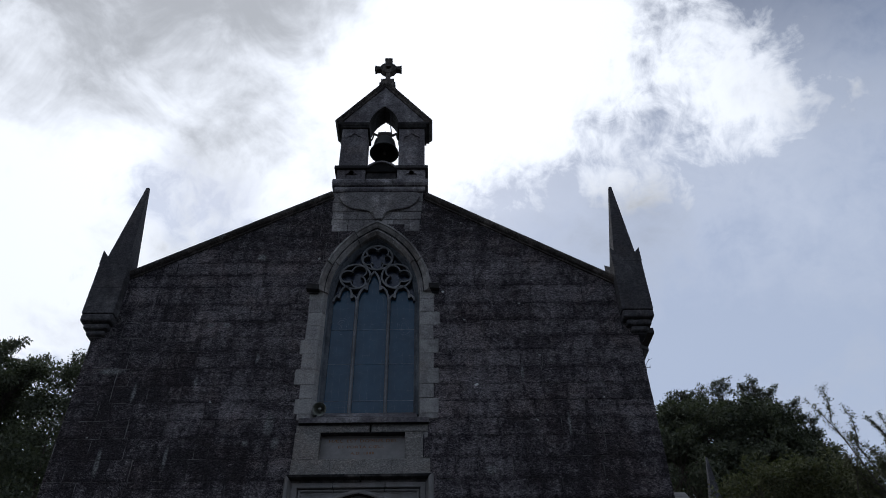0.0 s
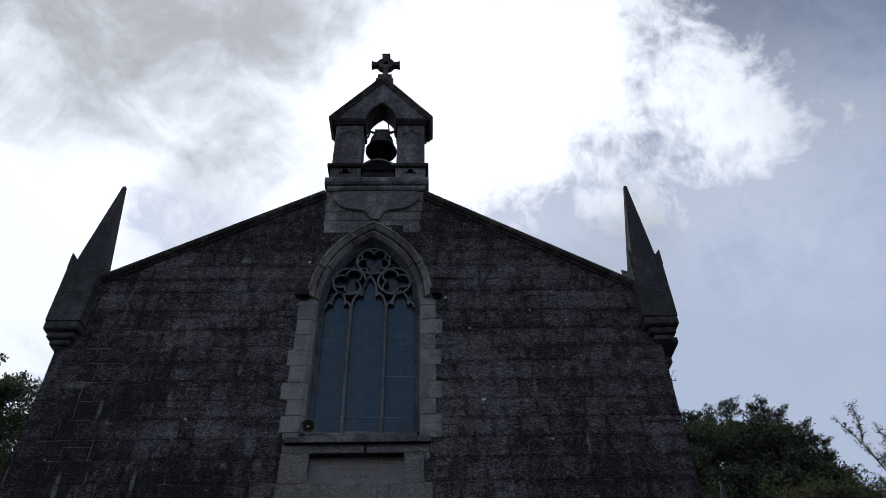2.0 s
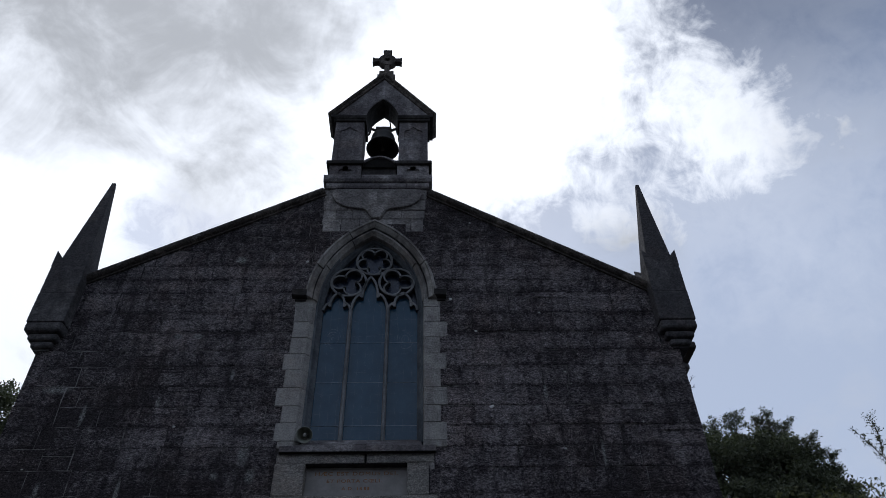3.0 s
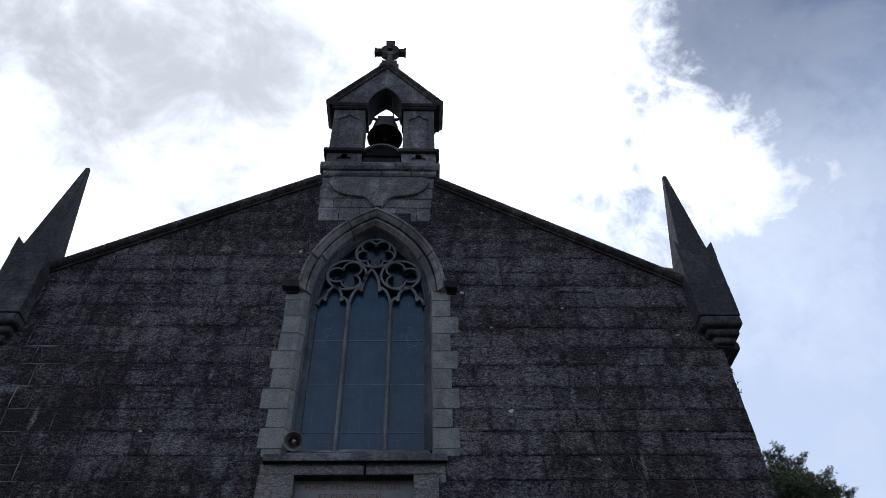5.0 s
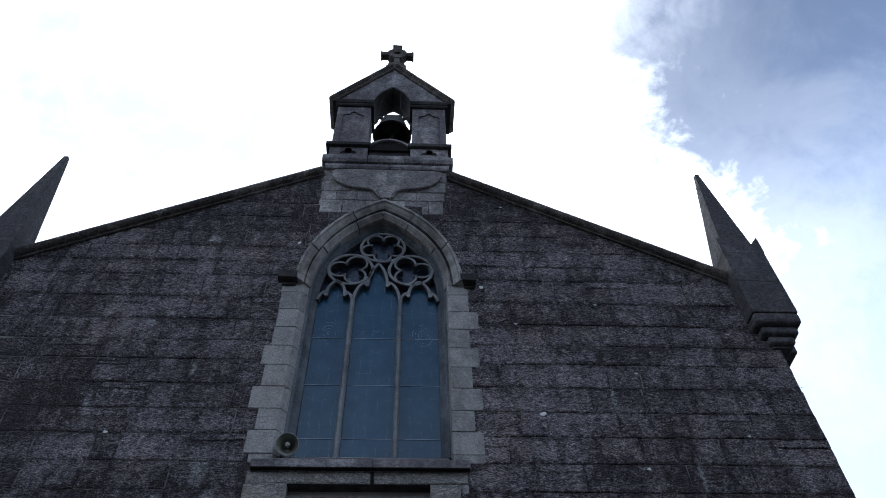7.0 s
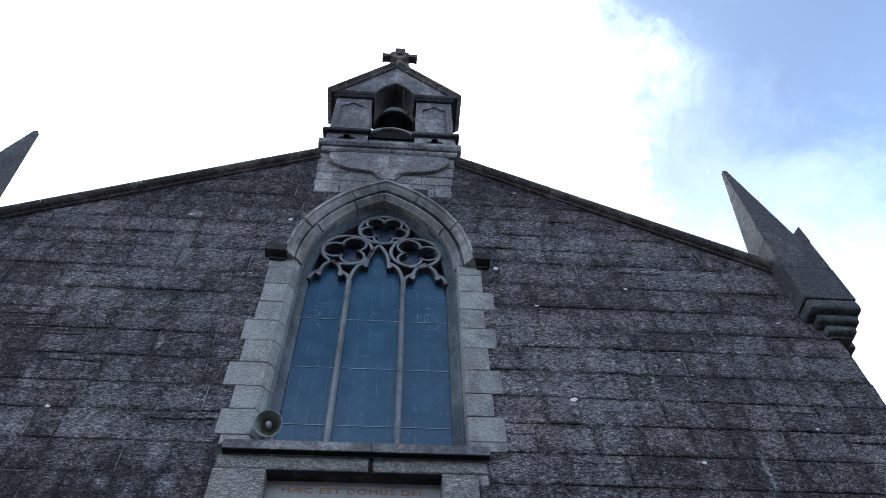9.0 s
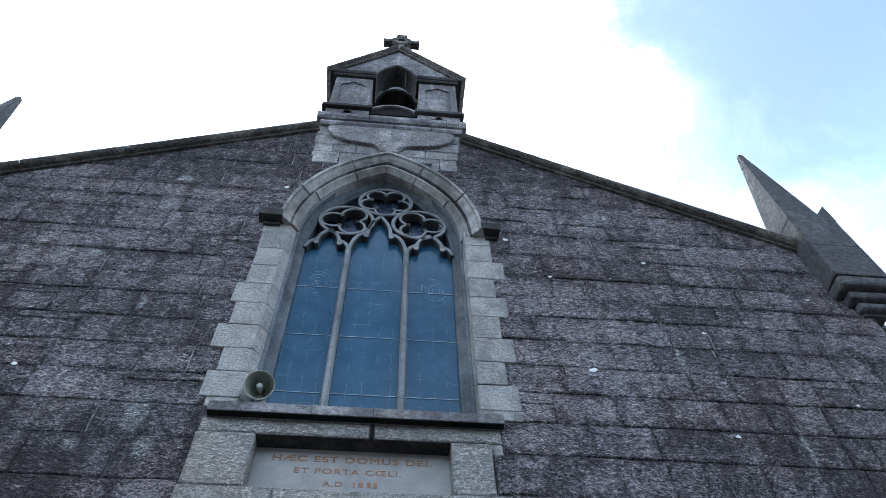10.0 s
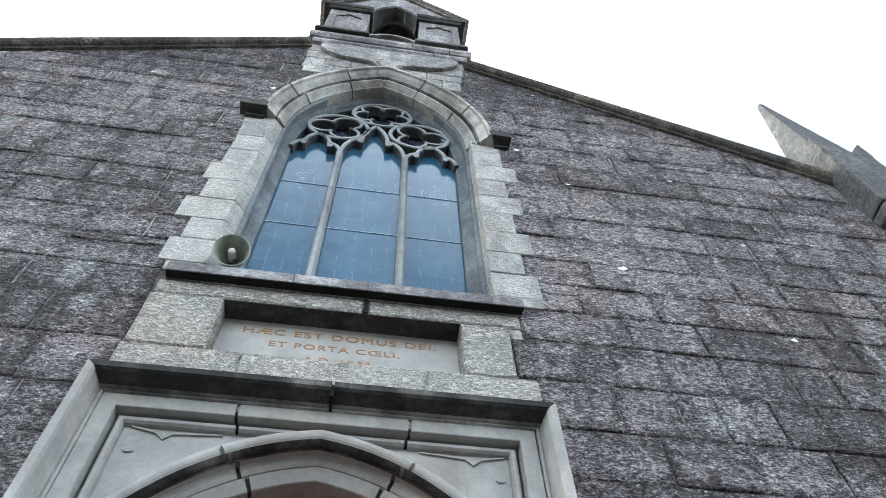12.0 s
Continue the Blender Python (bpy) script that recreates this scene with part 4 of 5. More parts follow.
# spandrels between the roll and the arch, with a shallow carved leaf and boss
DOOR_SPRING, DOOR_HALF, DOOR_RISE = 4.535, 1.07, 1.265
ring_path = [(DOOR_X - DOOR_HALF, BASE)] + arch(DOOR_X, DOOR_HALF, DOOR_SPRING, DOOR_RISE, 26) + [(DOOR_X + DOOR_HALF, BASE)]
arch_line = arch(DOOR_X, DOOR_HALF + 0.19, DOOR_SPRING, DOOR_RISE + 0.19, 26)
half_n = len(arch_line) // 2
for s in (-1, 1):
    pts = [(DOOR_X + s * abs(x - DOOR_X), z) for x, z in arch_line[2:half_n + 1] if abs(x - DOOR_X) < 1.0 and z < 5.94]
    pts = [(s * 1.045, pts[0][1] - 0.5), (pts[0][0], pts[0][1] - 0.5)] + pts + [(pts[-1][0], 5.955), (s * 1.045, 5.955)]
    panel = spart("spandrel", plate(pts if s < 0 else pts[::-1], F + 0.085, F + 0.14), SMOOTH)
    leaf = [(s * 1.0, 5.95), (s * 0.86, 5.925), (s * 0.825, 5.895), (s * 0.79, 5.925), (s * 0.53, 5.938), (s * 0.53, 5.932), (s * 0.78, 5.912), (s * 0.825, 5.872), (s * 0.87, 5.912), (s * 1.0, 5.942)]
    spart("carved_leaf", plate(leaf if s < 0 else leaf[::-1], F + 0.072, F + 0.09), SMOOTH, under=panel)
    boss = [(s * 0.97 + 0.028 * math.cos(a), 5.785 + 0.012 * math.sin(a)) for a in (0.0, 1.05, 2.1, 3.15, 4.2, 5.25)]
    spart("carved_boss", plate(boss, F + 0.075, F + 0.09), SMOOTH, under=panel)
arch_roll = [(0.225, F + 0.12), (0.225, F + 0.084), (0.205, F + 0.070), (0.190, F + 0.050), (0.178, F + 0.022), (0.164, F + 0.000), (0.146, F - 0.012), (0.128, F - 0.014), (0.113, F - 0.009), (0.102, F + 0.001), (0.102, F + 0.12)]
arch_under = [(0.102, F + 0.12), (0.102, F + 0.001), (0.094, F + 0.016), (0.089, F + 0.030), (0.088, F + 0.044), (0.094, F + 0.058), (0.086, F + 0.060), (0.082, F + 0.066), (0.086, F + 0.12)]
arch_hollow = [(0.086, F + 0.14), (0.082, F + 0.066), (0.086, F + 0.082), (0.084, F + 0.098), (0.078, F + 0.112), (0.070, F + 0.120), (0.062, F + 0.118), (0.040, F + 0.134), (0.034, F + 0.16), (0.086, F + 0.16)]
arch_flat = [(0.034, F + 0.16), (0.036, F + 0.142), (0.030, F + 0.142), (-0.028, F + 0.172), (-0.032, F + 0.180), (-0.032, F + 0.42), (0.20, F + 0.42), (0.20, F + 0.14), (0.086, F + 0.16)]
rolls, unders = joints(ring_path, (-0.43, 0.42), 0.009), joints(ring_path, (-0.40, 0.385), 0.009)
hollows, flats = joints(ring_path, (-0.375, 0.355), 0.010), joints(ring_path, (-0.345, 0.325), 0.010)
for roll_, under_, hollow_, flat_ in zip(rolls, unders, hollows, flats):
    stone_ = spart("arch_stone", sweep(flat_, arch_flat), SMOOTH)
    spart("arch_roll", sweep(roll_, arch_roll), SMOOTH, under=stone_)
    # lower half of the roll darkened in colour for its shade and crust
    spart("roll_underside", sweep(under_, arch_under), CRUSTED_SHADED, "underside of the roll, its shade and crust painted dark", under=stone_)
    spart("arch_hollow", sweep(hollow_, arch_hollow), SMOOTH, under=stone_)
spart("joint_bed", sweep(ring_path, [(0.19, F + 0.125), (0.05, F + 0.145), (-0.02, F + 0.19), (-0.02, F + 0.30), (0.19, F + 0.30)]), BLACK_CRUST_SHADED, "black open joints of the arch")
door = thing("door_1", "dark red painted timber plank door under the arch", "door", (0, FRONT + 0.36, 0), kind="structure")
for i in range(12):
    x = -0.84 + i * 0.14
    part("plank", box(x + 0.002, x + 0.138, 0.0, 0.04, BASE, 5.72, 0.006, 1), RED_PAINT, door)
part("door_backing", box(-0.9, 0.9, 0.045, 0.07, BASE, 5.76), IRON, door)

# ---- coping ----
roll = [(0.07 + 0.075 * math.cos(radians(a)), FRONT - 0.05 - 0.075 * math.sin(radians(a))) for a in range(-10, 200, 21)]
cope_profile = [(0.15, FRONT + 0.55), (0.15, FRONT + 0.0)] + roll + [(-0.012, FRONT - 0.04), (-0.045, FRONT - 0.045), (-0.05, FRONT + 0.012), (-0.05, FRONT + 0.55)]
bed_profile = [(0.14, FRONT + 0.54), (0.14, FRONT - 0.06), (0.01, FRONT - 0.06), (-0.04, FRONT - 0.02), (-0.04, FRONT + 0.54)]
coping = thing("coping", "dark moss-stained roll-moulded stone coping along the gable", "coping", (0, FRONT, 12), kind="structure")
for (x0, z0), (x1, z1), cuts in (((-5.30, gable(-5.30)), (-1.0, gable(-1.02) + 0.01), 5), ((1.16, gable(1.17)), (5.32, gable(5.32)), 5)):
    part("coping_bed", sweep([(x0, z0), (x1, z1)], bed_profile), COPING, coping).location = (0, -FRONT, -12)
    for i in range(cuts):
        a, b = i / cuts + (0.0006 if i else 0), (i + 1) / cuts - 0.0006
        p = [(x0 + (x1 - x0) * t, z0 + (z1 - z0) * t) for t in (a, b)]
        part("coping_stone", sweep(p, cope_profile), COPING, coping).location = (0, -FRONT, -12)


# ---- corner pinnacles ----
def pinnacle(at, lean, group="corner pinnacles"):
    """A square shaft with raised corners on rounded corbels, and a four-sided spire."""
    root = thing("pinnacle", "dark weathered stone pinnacle with tall spire on rounded corbels", "pinnacle", at, group)
    h = 0.325
    part("lower_shaft", edge(box(-h, h, -h, h, 0.10, 0.735), 0.02), PINNACLE, root)
    shaft = part("shaft", edge(box(-h + 0.003, h - 0.003, -h + 0.003, h - 0.003, 0.735, 1.40), 0.018), PINNACLE, root)
    part("torus", edge(box(-h, h, -h, h, -0.085, 0.10), 0.07, 4), PINNACLE, root, smooth=False)
    part("corbel", edge(box(-0.25, 0.26, -0.24, 0.3, -0.215, -0.09), 0.055, 4), PINNACLE, root)
    part("corbel", edge(box(-0.18, 0.19, -0.18, 0.3, -0.335, -0.22), 0.05, 4), PINNACLE, root)
    part("corbel_bed", box(-0.13, 0.13, -0.10, 0.3, -0.37, -0.08), PINNACLE, root)
    for sx in (-1, 1):
        for sy in (-1, 1):
            bm = bmesh.new()
            reach = 0.30
            base = [(sx * h, sy * h), (sx * (h - reach), sy * h), (sx * (h - reach), sy * (h - reach)), (sx * h, sy * (h - reach))]
            low = [bm.verts.new((x, y, 1.38)) for x, y in base]
            top = bm.verts.new((sx * h, sy * h, 1.76))
            bm.faces.new(low)
            for i in range(4):
                bm.faces.new((low[i], low[(i + 1) % 4], top)) if 0 not in (i, (i + 1) % 4) else None
            bm.faces.new((low[0], low[1], top))
            bm.faces.new((low[3], low[0], top))
            part("corner_horn", bm, PINNACLE, shaft)
    bm = bmesh.new()
    k, t, tip = 0.275, 0.035, (*lean, 3.90)
    low = [bm.verts.new((x * k, y * k, 1.30)) for x, y in ((-1, -1), (1, -1), (1, 1), (-1, 1))]
    top = [bm.verts.new((tip[0] + x * t, tip[1] + y * t, tip[2])) for x, y in ((-1, -1), (1, -1), (1, 1), (-1, 1))]
    for i in range(4):
        bm.faces.new((low[i], low[(i + 1) % 4], top[(i + 1) % 4], top[i]))
    bm.faces.new(top)
    bm.faces.new(low[::-1])
    part("spire", edge(bm, 0.012), PINNACLE, root)
    return root


pinnacle((-5.545, FRONT + 0.065, 9.52), (0.04, -0.06))
second = pinnacle((5.595, FRONT + 0.065, 9.52), (0.09, -0.02))
copy_thing(second, pose(12.75, 28.3, 9.54))


# ---- bellcote ----
BX, BF = 0.085, 12.02
bellcote = thing("bellcote", "dark sooty stone bellcote with gabled arch and stone cross", "bellcote", (BX, BF, 13.2))


def bpart(name, bm, mat=SOOTY, label="", smooth=False, under=None):
    ob = part(name, bm, mat, under or bellcote, label, smooth)
    ob.location = (0, 0, 0) if under else (-BX, -BF, -13.2)
    return ob


DEEP = BF + 0.62
LOWER = ([(BF - 0.02, 13.22), (BF - 0.075, 13.235), (BF - 0.10, 13.28), (BF - 0.10, 13.34), (BF - 0.075, 13.385), (BF, 13.40), (DEEP, 13.40), (DEEP, 13.22)],(BX - 1.10, BX - 0.52, BX + 0.03, BX + 0.61, BX + 1.09))
UPPER = ([(BF - 0.02, 13.40), (BF - 0.10, 13.42), (BF - 0.135, 13.48), (BF - 0.135, 13.57), (BF - 0.10, 13.635), (BF - 0.0, 13.66), (DEEP, 13.66), (DEEP, 13.40)],(BX - 1.165, BX - 0.36, BX + 0.30, BX + 0.84, BX + 1.165))
for name, (profile, cuts) in (("lower_torus", LOWER), ("upper_torus", UPPER)):
    for a, b in zip(cuts, cuts[1:]):
        bpart(name, along_x(profile, a + 0.004, b - 0.004, 0.008))


def lobes(cx, cz, r, base):
    """A trefoil outline that stands open at its foot."""
    pts = [(cx - 2.1 * r, base)]
    pts += circle(cx - 1.15 * r, cz, r * 0.95, 200, 60, 6) + circle(cx, cz + 1.25 * r, r, 200, -20, 8) + circle(cx + 1.15 * r, cz, r * 0.95, 120, -20, 6)
    return pts + [(cx + 2.1 * r, base)]


for s in (-1, 1):
    a, b = (BX - 1.09, BX - 0.395) if s < 0 else (BX + 0.395, BX + 1.09)
    cx = (a + b) / 2
    pedestal = bpart("pedestal", box(a, b, BF + 0.04, DEEP, 13.66, 14.05))
    notch = lobes(cx, 13.865, 0.070, 13.74)
    face = [(a, 13.66), (b, 13.66), (b, 14.05), (a, 14.05)]
    front = [(a, 13.74)] + notch + [(b, 13.74), (b, 14.05), (a, 14.05)]
    bpart("trefoil_panel", plate(front, BF, BF + 0.04), under=pedestal)
    bpart("trefoil_panel_foot", box(a, b, BF, BF + 0.04, 13.66, 13.74), under=pedestal)
    bpart("base_slab", edge(box(a - (0.07 if s < 0 else 0.05), b + (0.07 if s > 0 else 0.05), BF - 0.07, DEEP + 0.05, 14.05, 14.15), 0.02), BLACK_CRUST_SHADED)
    # pier with a sunk, cusped panel
    pa, pb = cx - 0.328, cx + 0.328
    pier = bpart("pier", box(pa, pb, BF + 0.045, DEEP - 0.03, 14.15, 15.60))
    w = 0.215
    head = [(cx - w, 15.24), (cx - w + 0.025, 15.295), (cx - w + 0.09, 15.325), (cx - 0.075, 15.335), (cx - 0.062, 15.385), (cx - 0.025, 15.405), (cx, 15.44)]
    head += [(2 * cx - x, z) for x, z in head[-2::-1]]
    face = [(pa, 14.15), (cx - w, 14.15)] + head + [(cx + w, 14.15), (pb, 14.15), (pb, 15.60), (pa, 15.60)]
    bpart("pier_face", plate(face, BF + 0.018, BF + 0.045), under=pier)
    bpart("pier_foot", box(cx - w, cx + w, BF + 0.02, BF + 0.045, 14.15, 14.24), under=pier)
    bpart("capital", edge(along_x([(BF - 0.02, 15.60), (BF - 0.04, 15.63), (BF - 0.04, 15.66), (BF - 0.06, 15.67), (BF - 0.08, 15.72), (BF - 0.08, 15.76), (DEEP, 15.76), (DEEP, 15.60)], pa - 0.05, pb + 0.05), 0.006), BLACK_CRUST_SHADED, under=pier)
bpart("apron", box(BX - 0.37, BX + 0.37, BF + 0.07, DEEP, 13.66, 14.02), BLACK_CRUST_SHADED)
bpart("apron_ledge", box(BX - 0.35, BX + 0.35, BF + 0.03, BF + 0.3, 14.02, 14.08, 0.01), BLACK_CRUST_SHADED)

# gabled head with a pointed opening through it
opening = arch(BX, 0.405, 15.70, 0.84, 12)
outer = [(BX - 1.16, 15.76), (BX - 0.405, 15.76)] + [p for p in opening if p[1] > 15.77] + [(BX + 0.405, 15.76), (BX + 1.16, 15.76), (BX + 0.0, 17.40)]
bpart("gable_head", plate(outer, BF + 0.02, DEEP))
bpart("arch_lining", sweep(opening, [(0.0, BF + 0.05), (-0.012, BF + 0.05), (-0.012, DEEP - 0.02), (0.0, DEEP - 0.02)]), BLACK_CRUST_SHADED, "black lining of the bell arch")
verge = [(BX - 1.20, 15.80), (BX, 17.40), (BX + 1.20, 15.80)]
verge_profile = [(0.10, DEEP + 0.06), (0.10, BF - 0.045), (0.085, BF - 0.075), (0.055, BF - 0.085), (0.03, BF - 0.06), (0.015, BF - 0.03), (-0.04, BF - 0.02), (-0.045, BF + 0.02), (-0.045, DEEP + 0.06)]
for piece in (verge[:2], verge[1:]):
    bpart("verge", sweep(piece, verge_profile), COPING)
for s in (-1, 1):
    bpart("eave_block", box(*sorted((BX + s * 0.85, BX + s * 1.20)), BF - 0.06, DEEP + 0.04, 15.715, 15.80, 0.012), BLACK_CRUST_SHADED)
# cross
CY = 12.17
bpart("cross_base", edge(along_x([(CY - 0.16, 17.36), (CY - 0.16, 17.53), (CY + 0.16, 17.53), (CY + 0.16, 17.36)], BX - 0.19, BX + 0.26), 0.015), COPING)
bpart("cross_base", edge(box(BX - 0.15, BX + 0.215, CY - 0.12, CY + 0.12, 17.53, 17.745), 0.015), COPING)
KX, KZ, arm, hw = BX + 0.035, 18.30, 0.38, 0.07
cross = bpart("cross", edge(plate([(KX - hw, 17.74), (KX + hw, 17.74), (KX + hw - 0.012, KZ - 0.12), (KX - hw + 0.012, KZ - 0.12)], CY - 0.075, CY + 0.075), 0.012), COPING)
for turn in (0, 90, 180):
    reach = arm if turn != 90 else 0.46
    tip = [(0.11, -hw), (reach - 0.05, -hw - 0.01), (reach - 0.035, -hw - 0.04), (reach, -hw - 0.04), (reach, hw + 0.04), (reach - 0.035, hw + 0.04), (reach - 0.05, hw + 0.01), (0.11, hw)]
    c_, s_ = math.cos(radians(turn)), math.sin(radians(turn))
    bpart("cross_arm", edge(plate([(KX + x * c_ - z * s_, KZ + x * s_ + z * c_) for x, z in tip], CY - 0.075, CY + 0.075), 0.012), COPING, under=cross)
bpart("cross_ring", sweep(circle(KX, KZ, 0.145, 360, 0, 28), [(0.075, CY - 0.09), (-0.065, CY - 0.09), (-0.065, CY + 0.09), (0.075, CY + 0.09)], closed=True), COPING, under=cross)

# carved wings and knop under the bellcote
wings = thing("carved_corbel", "low relief of two carved stone wings above a small knop", "carving", (BX, FRONT, 12.9))
for s in (-1, 1):
    pts = [(0.02, 0.30), (-0.86, 0.29), (-0.93, 0.26), (-0.955, 0.18), (-0.92, 0.05), (-0.85, -0.07), (-0.72, -0.18), (-0.58, -0.235), (-0.42, -0.265), (-0.28, -0.285), (-0.21, -0.33), (-0.17, -0.40), (-0.11, -0.52), (0.02, -0.56)]
    pts = [(-s * x, z) for x, z in pts]
    part("wing", edge(plate(pts if s < 0 else pts[::-1], -0.075, 0.0), 0.022), ASHLAR, wings)
knop = [(0.0, -0.22), (-0.14, -0.30), (-0.17, -0.36), (-0.11, -0.45), (-0.09, -0.58), (0.09, -0.58), (0.11, -0.45), (0.17, -0.36), (0.14, -0.30)]
part("knop", edge(plate(knop[::-1], -0.10, 0.0), 0.02), ASHLAR, wings)

# bell in the opening
BY = BF + 0.30
bell = thing("bell", "dark bronze church bell hanging from an iron headstock", "bell", (BX + 0.025, BY, 14.96))
bell_body = part("bell_body", lathe([(0.0, 0.52), (0.13, 0.515), (0.215, 0.485), (0.262, 0.42), (0.282, 0.33), (0.300, 0.21), (0.332, 0.10), (0.362, 0.035), (0.378, 0.0), (0.355, 0.0), (0.315, 0.06), (0.275, 0.20), (0.25, 0.36), (0.18, 0.45), (0.0, 0.48)], 32), BRONZE, bell, smooth=True)
part("crown", box(-0.08, 0.08, -0.04, 0.04, 0.50, 0.62, 0.02), IRON, bell)
part("headstock", edge(plate([(-0.19, 0.53), (0.19, 0.53), (0.18, 0.76), (-0.18, 0.76)], -0.07, 0.07), 0.012), IRON, bell)
for s in (-1, 1):
    arm_ = tube(bmesh.new(), (s * 0.17, 0, 0.68), (s * 0.31, 0, 0.76), 0.035, 0.03, 8)
    tube(arm_, (s * 0.30, 0, 0.78), (s * 0.33, 0, 0.56), 0.03, 0.02, 8)
    part("gudgeon", tube(arm_, (s * 0.33, 0, 0.56), (s * 0.40, 0, 0.46), 0.025, 0.02, 8), IRON, bell)
part("pin", tube(bmesh.new(), (0, 0, 0.75), (0, 0, 0.85), 0.012, 0.008), IRON, bell)
bm = tube(bmesh.new(), (0, 0, 0.47), (0, 0, 0.02), 0.015, 0.018)
bmesh.ops.create_icosphere(bm, subdivisions=2, radius=0.05, matrix=Matrix.Translation((0, 0, 0.0)))
part("clapper", bm, IRON, bell_body)
rope = thing("bell_rod", "thin dark iron rod beside the bell", "rod", (BX + 0.17, BF + 0.05, 15.0))
rod = part("rod", tube(tube(bmesh.new(), (0.035, 0.2, 0.62), (0.0, 0.1, 0.85), 0.014, 0.014), (0.0, 0.1, 0.85), (0.0, 0.0, 1.58), 0.014, 0.012), BLACK_CRUST_SHADED, rope)
part("rod_hook", tube(bmesh.new(), (-0.03, 0, 1.50), (0.03, 0.0, 1.50), 0.008, 0.008), BLACK_CRUST_SHADED, rod)
# arched iron band in front of the bell
hoop = thing("bell_guard", "grey arched metal band at the foot of the bell opening", "guard", (BX, BF + 0.0, 14.1))
span = [(-0.40 + 0.80 * i / 14, 0.0 + 0.235 * (1 - ((i - 7) / 7) ** 2)) for i in range(15)]
band = part("band", sweep(span, [(0.022, -0.02), (-0.022, -0.02), (-0.022, 0.03), (0.022, 0.03)]), SOOTY, hoop)

part("guard_board", plate([(-0.395, -0.09)] + [(x, z - 0.012) for x, z in span] + [(0.395, -0.09)], 0.022, 0.05), SHADE_BLACK, band, "black board under the band")

# ---- the body of the church behind the front ----
nave = thing("church_body", "long grey church body with slate roof behind the gable", "church", (0, 22, BASE), kind="structure")


def npart(name, bm, mat, label=""):
    ob = part(name, bm, mat, nave, label)
    ob.location = (0, -22, -BASE)
    return ob


npart("side_wall", box(LEFT, LEFT + 0.6, FRONT + 0.65, 40, BASE - 2, 9.3), RENDER)
npart("side_wall", box(RIGHT - 0.6, RIGHT, FRONT + 0.65, 40, BASE - 2, 9.3), RENDER)
npart("rear_wall", plate([(LEFT, BASE - 2), (RIGHT, BASE - 2), (RIGHT, 9.3), (0, 12.4), (LEFT, 9.3)], 40, 40.6), RENDER)
for s in (-1, 1):
    pts = [(0, 12.55), (s * 5.95, 9.25), (s * 5.95, 9.17), (0, 12.45)]
    npart("roof", plate(pts if s > 0 else pts[::-1], FRONT + 0.66, 40.7), SLATE)
npart("gutter", edge(box(5.86, 6.03, FRONT + 0.30, 40, 9.38, 9.52), 0.03), IRON)
# side wing with its own gable
npart("wing_wall", box(RIGHT, 12.9, 28.2, 28.8, BASE - 2, 9.6), RENDER)
npart("wing_wall", box(RIGHT, 12.9, 35.4, 36.0, BASE - 2, 9.6), RENDER)
bm = bmesh.new()
pts = [(28.2, BASE - 2), (36, BASE - 2), (36, 9.6), (32.1, 13.1), (28.2, 9.6)]
a = [bm.verts.new((12.3, y, z)) for y, z in pts]
b = [bm.verts.new((12.9, y, z)) for y, z in pts]
bm.faces.new(a)
bm.faces.new(b[::-1])
for i in range(5):
    j = (i + 1) % 5
    bm.faces.new((a[j], a[i], b[i], b[j]))
npart("wing_gable", bm, RENDER)
rng = random.Random(8)
slates = bmesh.new()
rows = 22
for i in range(rows):
    t0, t1 = i / rows, (i + 1.15) / rows
    y0, z0, y1, z1 = 28.0 + 4.1 * t0, 9.75 + 3.65 * t0, 28.0 + 4.1 * min(t1, 1), 9.75 + 3.65 * min(t1, 1)
    x = RIGHT
    while x < 12.95:
        w = min(rng.uniform(0.28, 0.36), 12.96 - x)
        lift = rng.uniform(0.0, 0.012)
        quad = [(x + 0.004, y0, z0 + 0.03 + lift), (x + w - 0.004, y0, z0 + 0.03 + lift), (x + w - 0.004, y1, z1), (x + 0.004, y1, z1)]
        v = [slates.verts.new(q) for q in quad] + [slates.verts.new((q[0], q[1], q[2] - 0.015)) for q in quad]
        slates.faces.new(v[:4])
        for k in range(4):
            slates.faces.new((v[k], v[(k + 1) % 4], v[4 + (k + 1) % 4], v[4 + k]))
        x += w
ob = npart("wing_slates", slates, SLATE)
tagged(ob, kind="stuff")
bm = bmesh.new()
v = [bm.verts.new(p) for p in ((RIGHT, 32.1, 13.38), (12.95, 32.1, 13.38), (12.95, 36.2, 9.75), (RIGHT, 36.2, 9.75))]
bm.faces.new(v)
npart("wing_roof", bm, SLATE)

# ---- ground ----
def ground_height(x, y):
    t = min(1.0, max(0.0, (y + 2.5) / 11.0))
    rise = t * t * (3 - 2 * t)
    # rises added around the front, out of sight, to block low sky light
    far = min(1.0, max(0.0, (math.hypot(x, y - 10) - 55.0) / 90.0)) if y < 20 else 0.0
    sky_block = 32.0 * far * far * (3 - 2 * far) * min(1.0, (20 - y) / 40.0) if far else 0.0
    return -0.45 + 1.82 * rise + sky_block


bm = bmesh.new()
xs = [-900, -300, -160, -120, -90, -70, -50, -30, -20, -14, -9, -5, -2, 0, 2, 5, 9, 14, 20, 30, 50, 70, 90, 120, 160, 300, 900]
ys = [-900, -300, -160, -120, -100, -80, -60, -40, -20, -10, -6, -4, -2, 0, 1, 2, 3, 4, 5, 6, 7, 8, 9, 10, 12, 16, 20, 24, 40, 80, 200, 900]
grid = [[bm.verts.new((x, y, ground_height(x, y))) for x in xs] for y in ys]
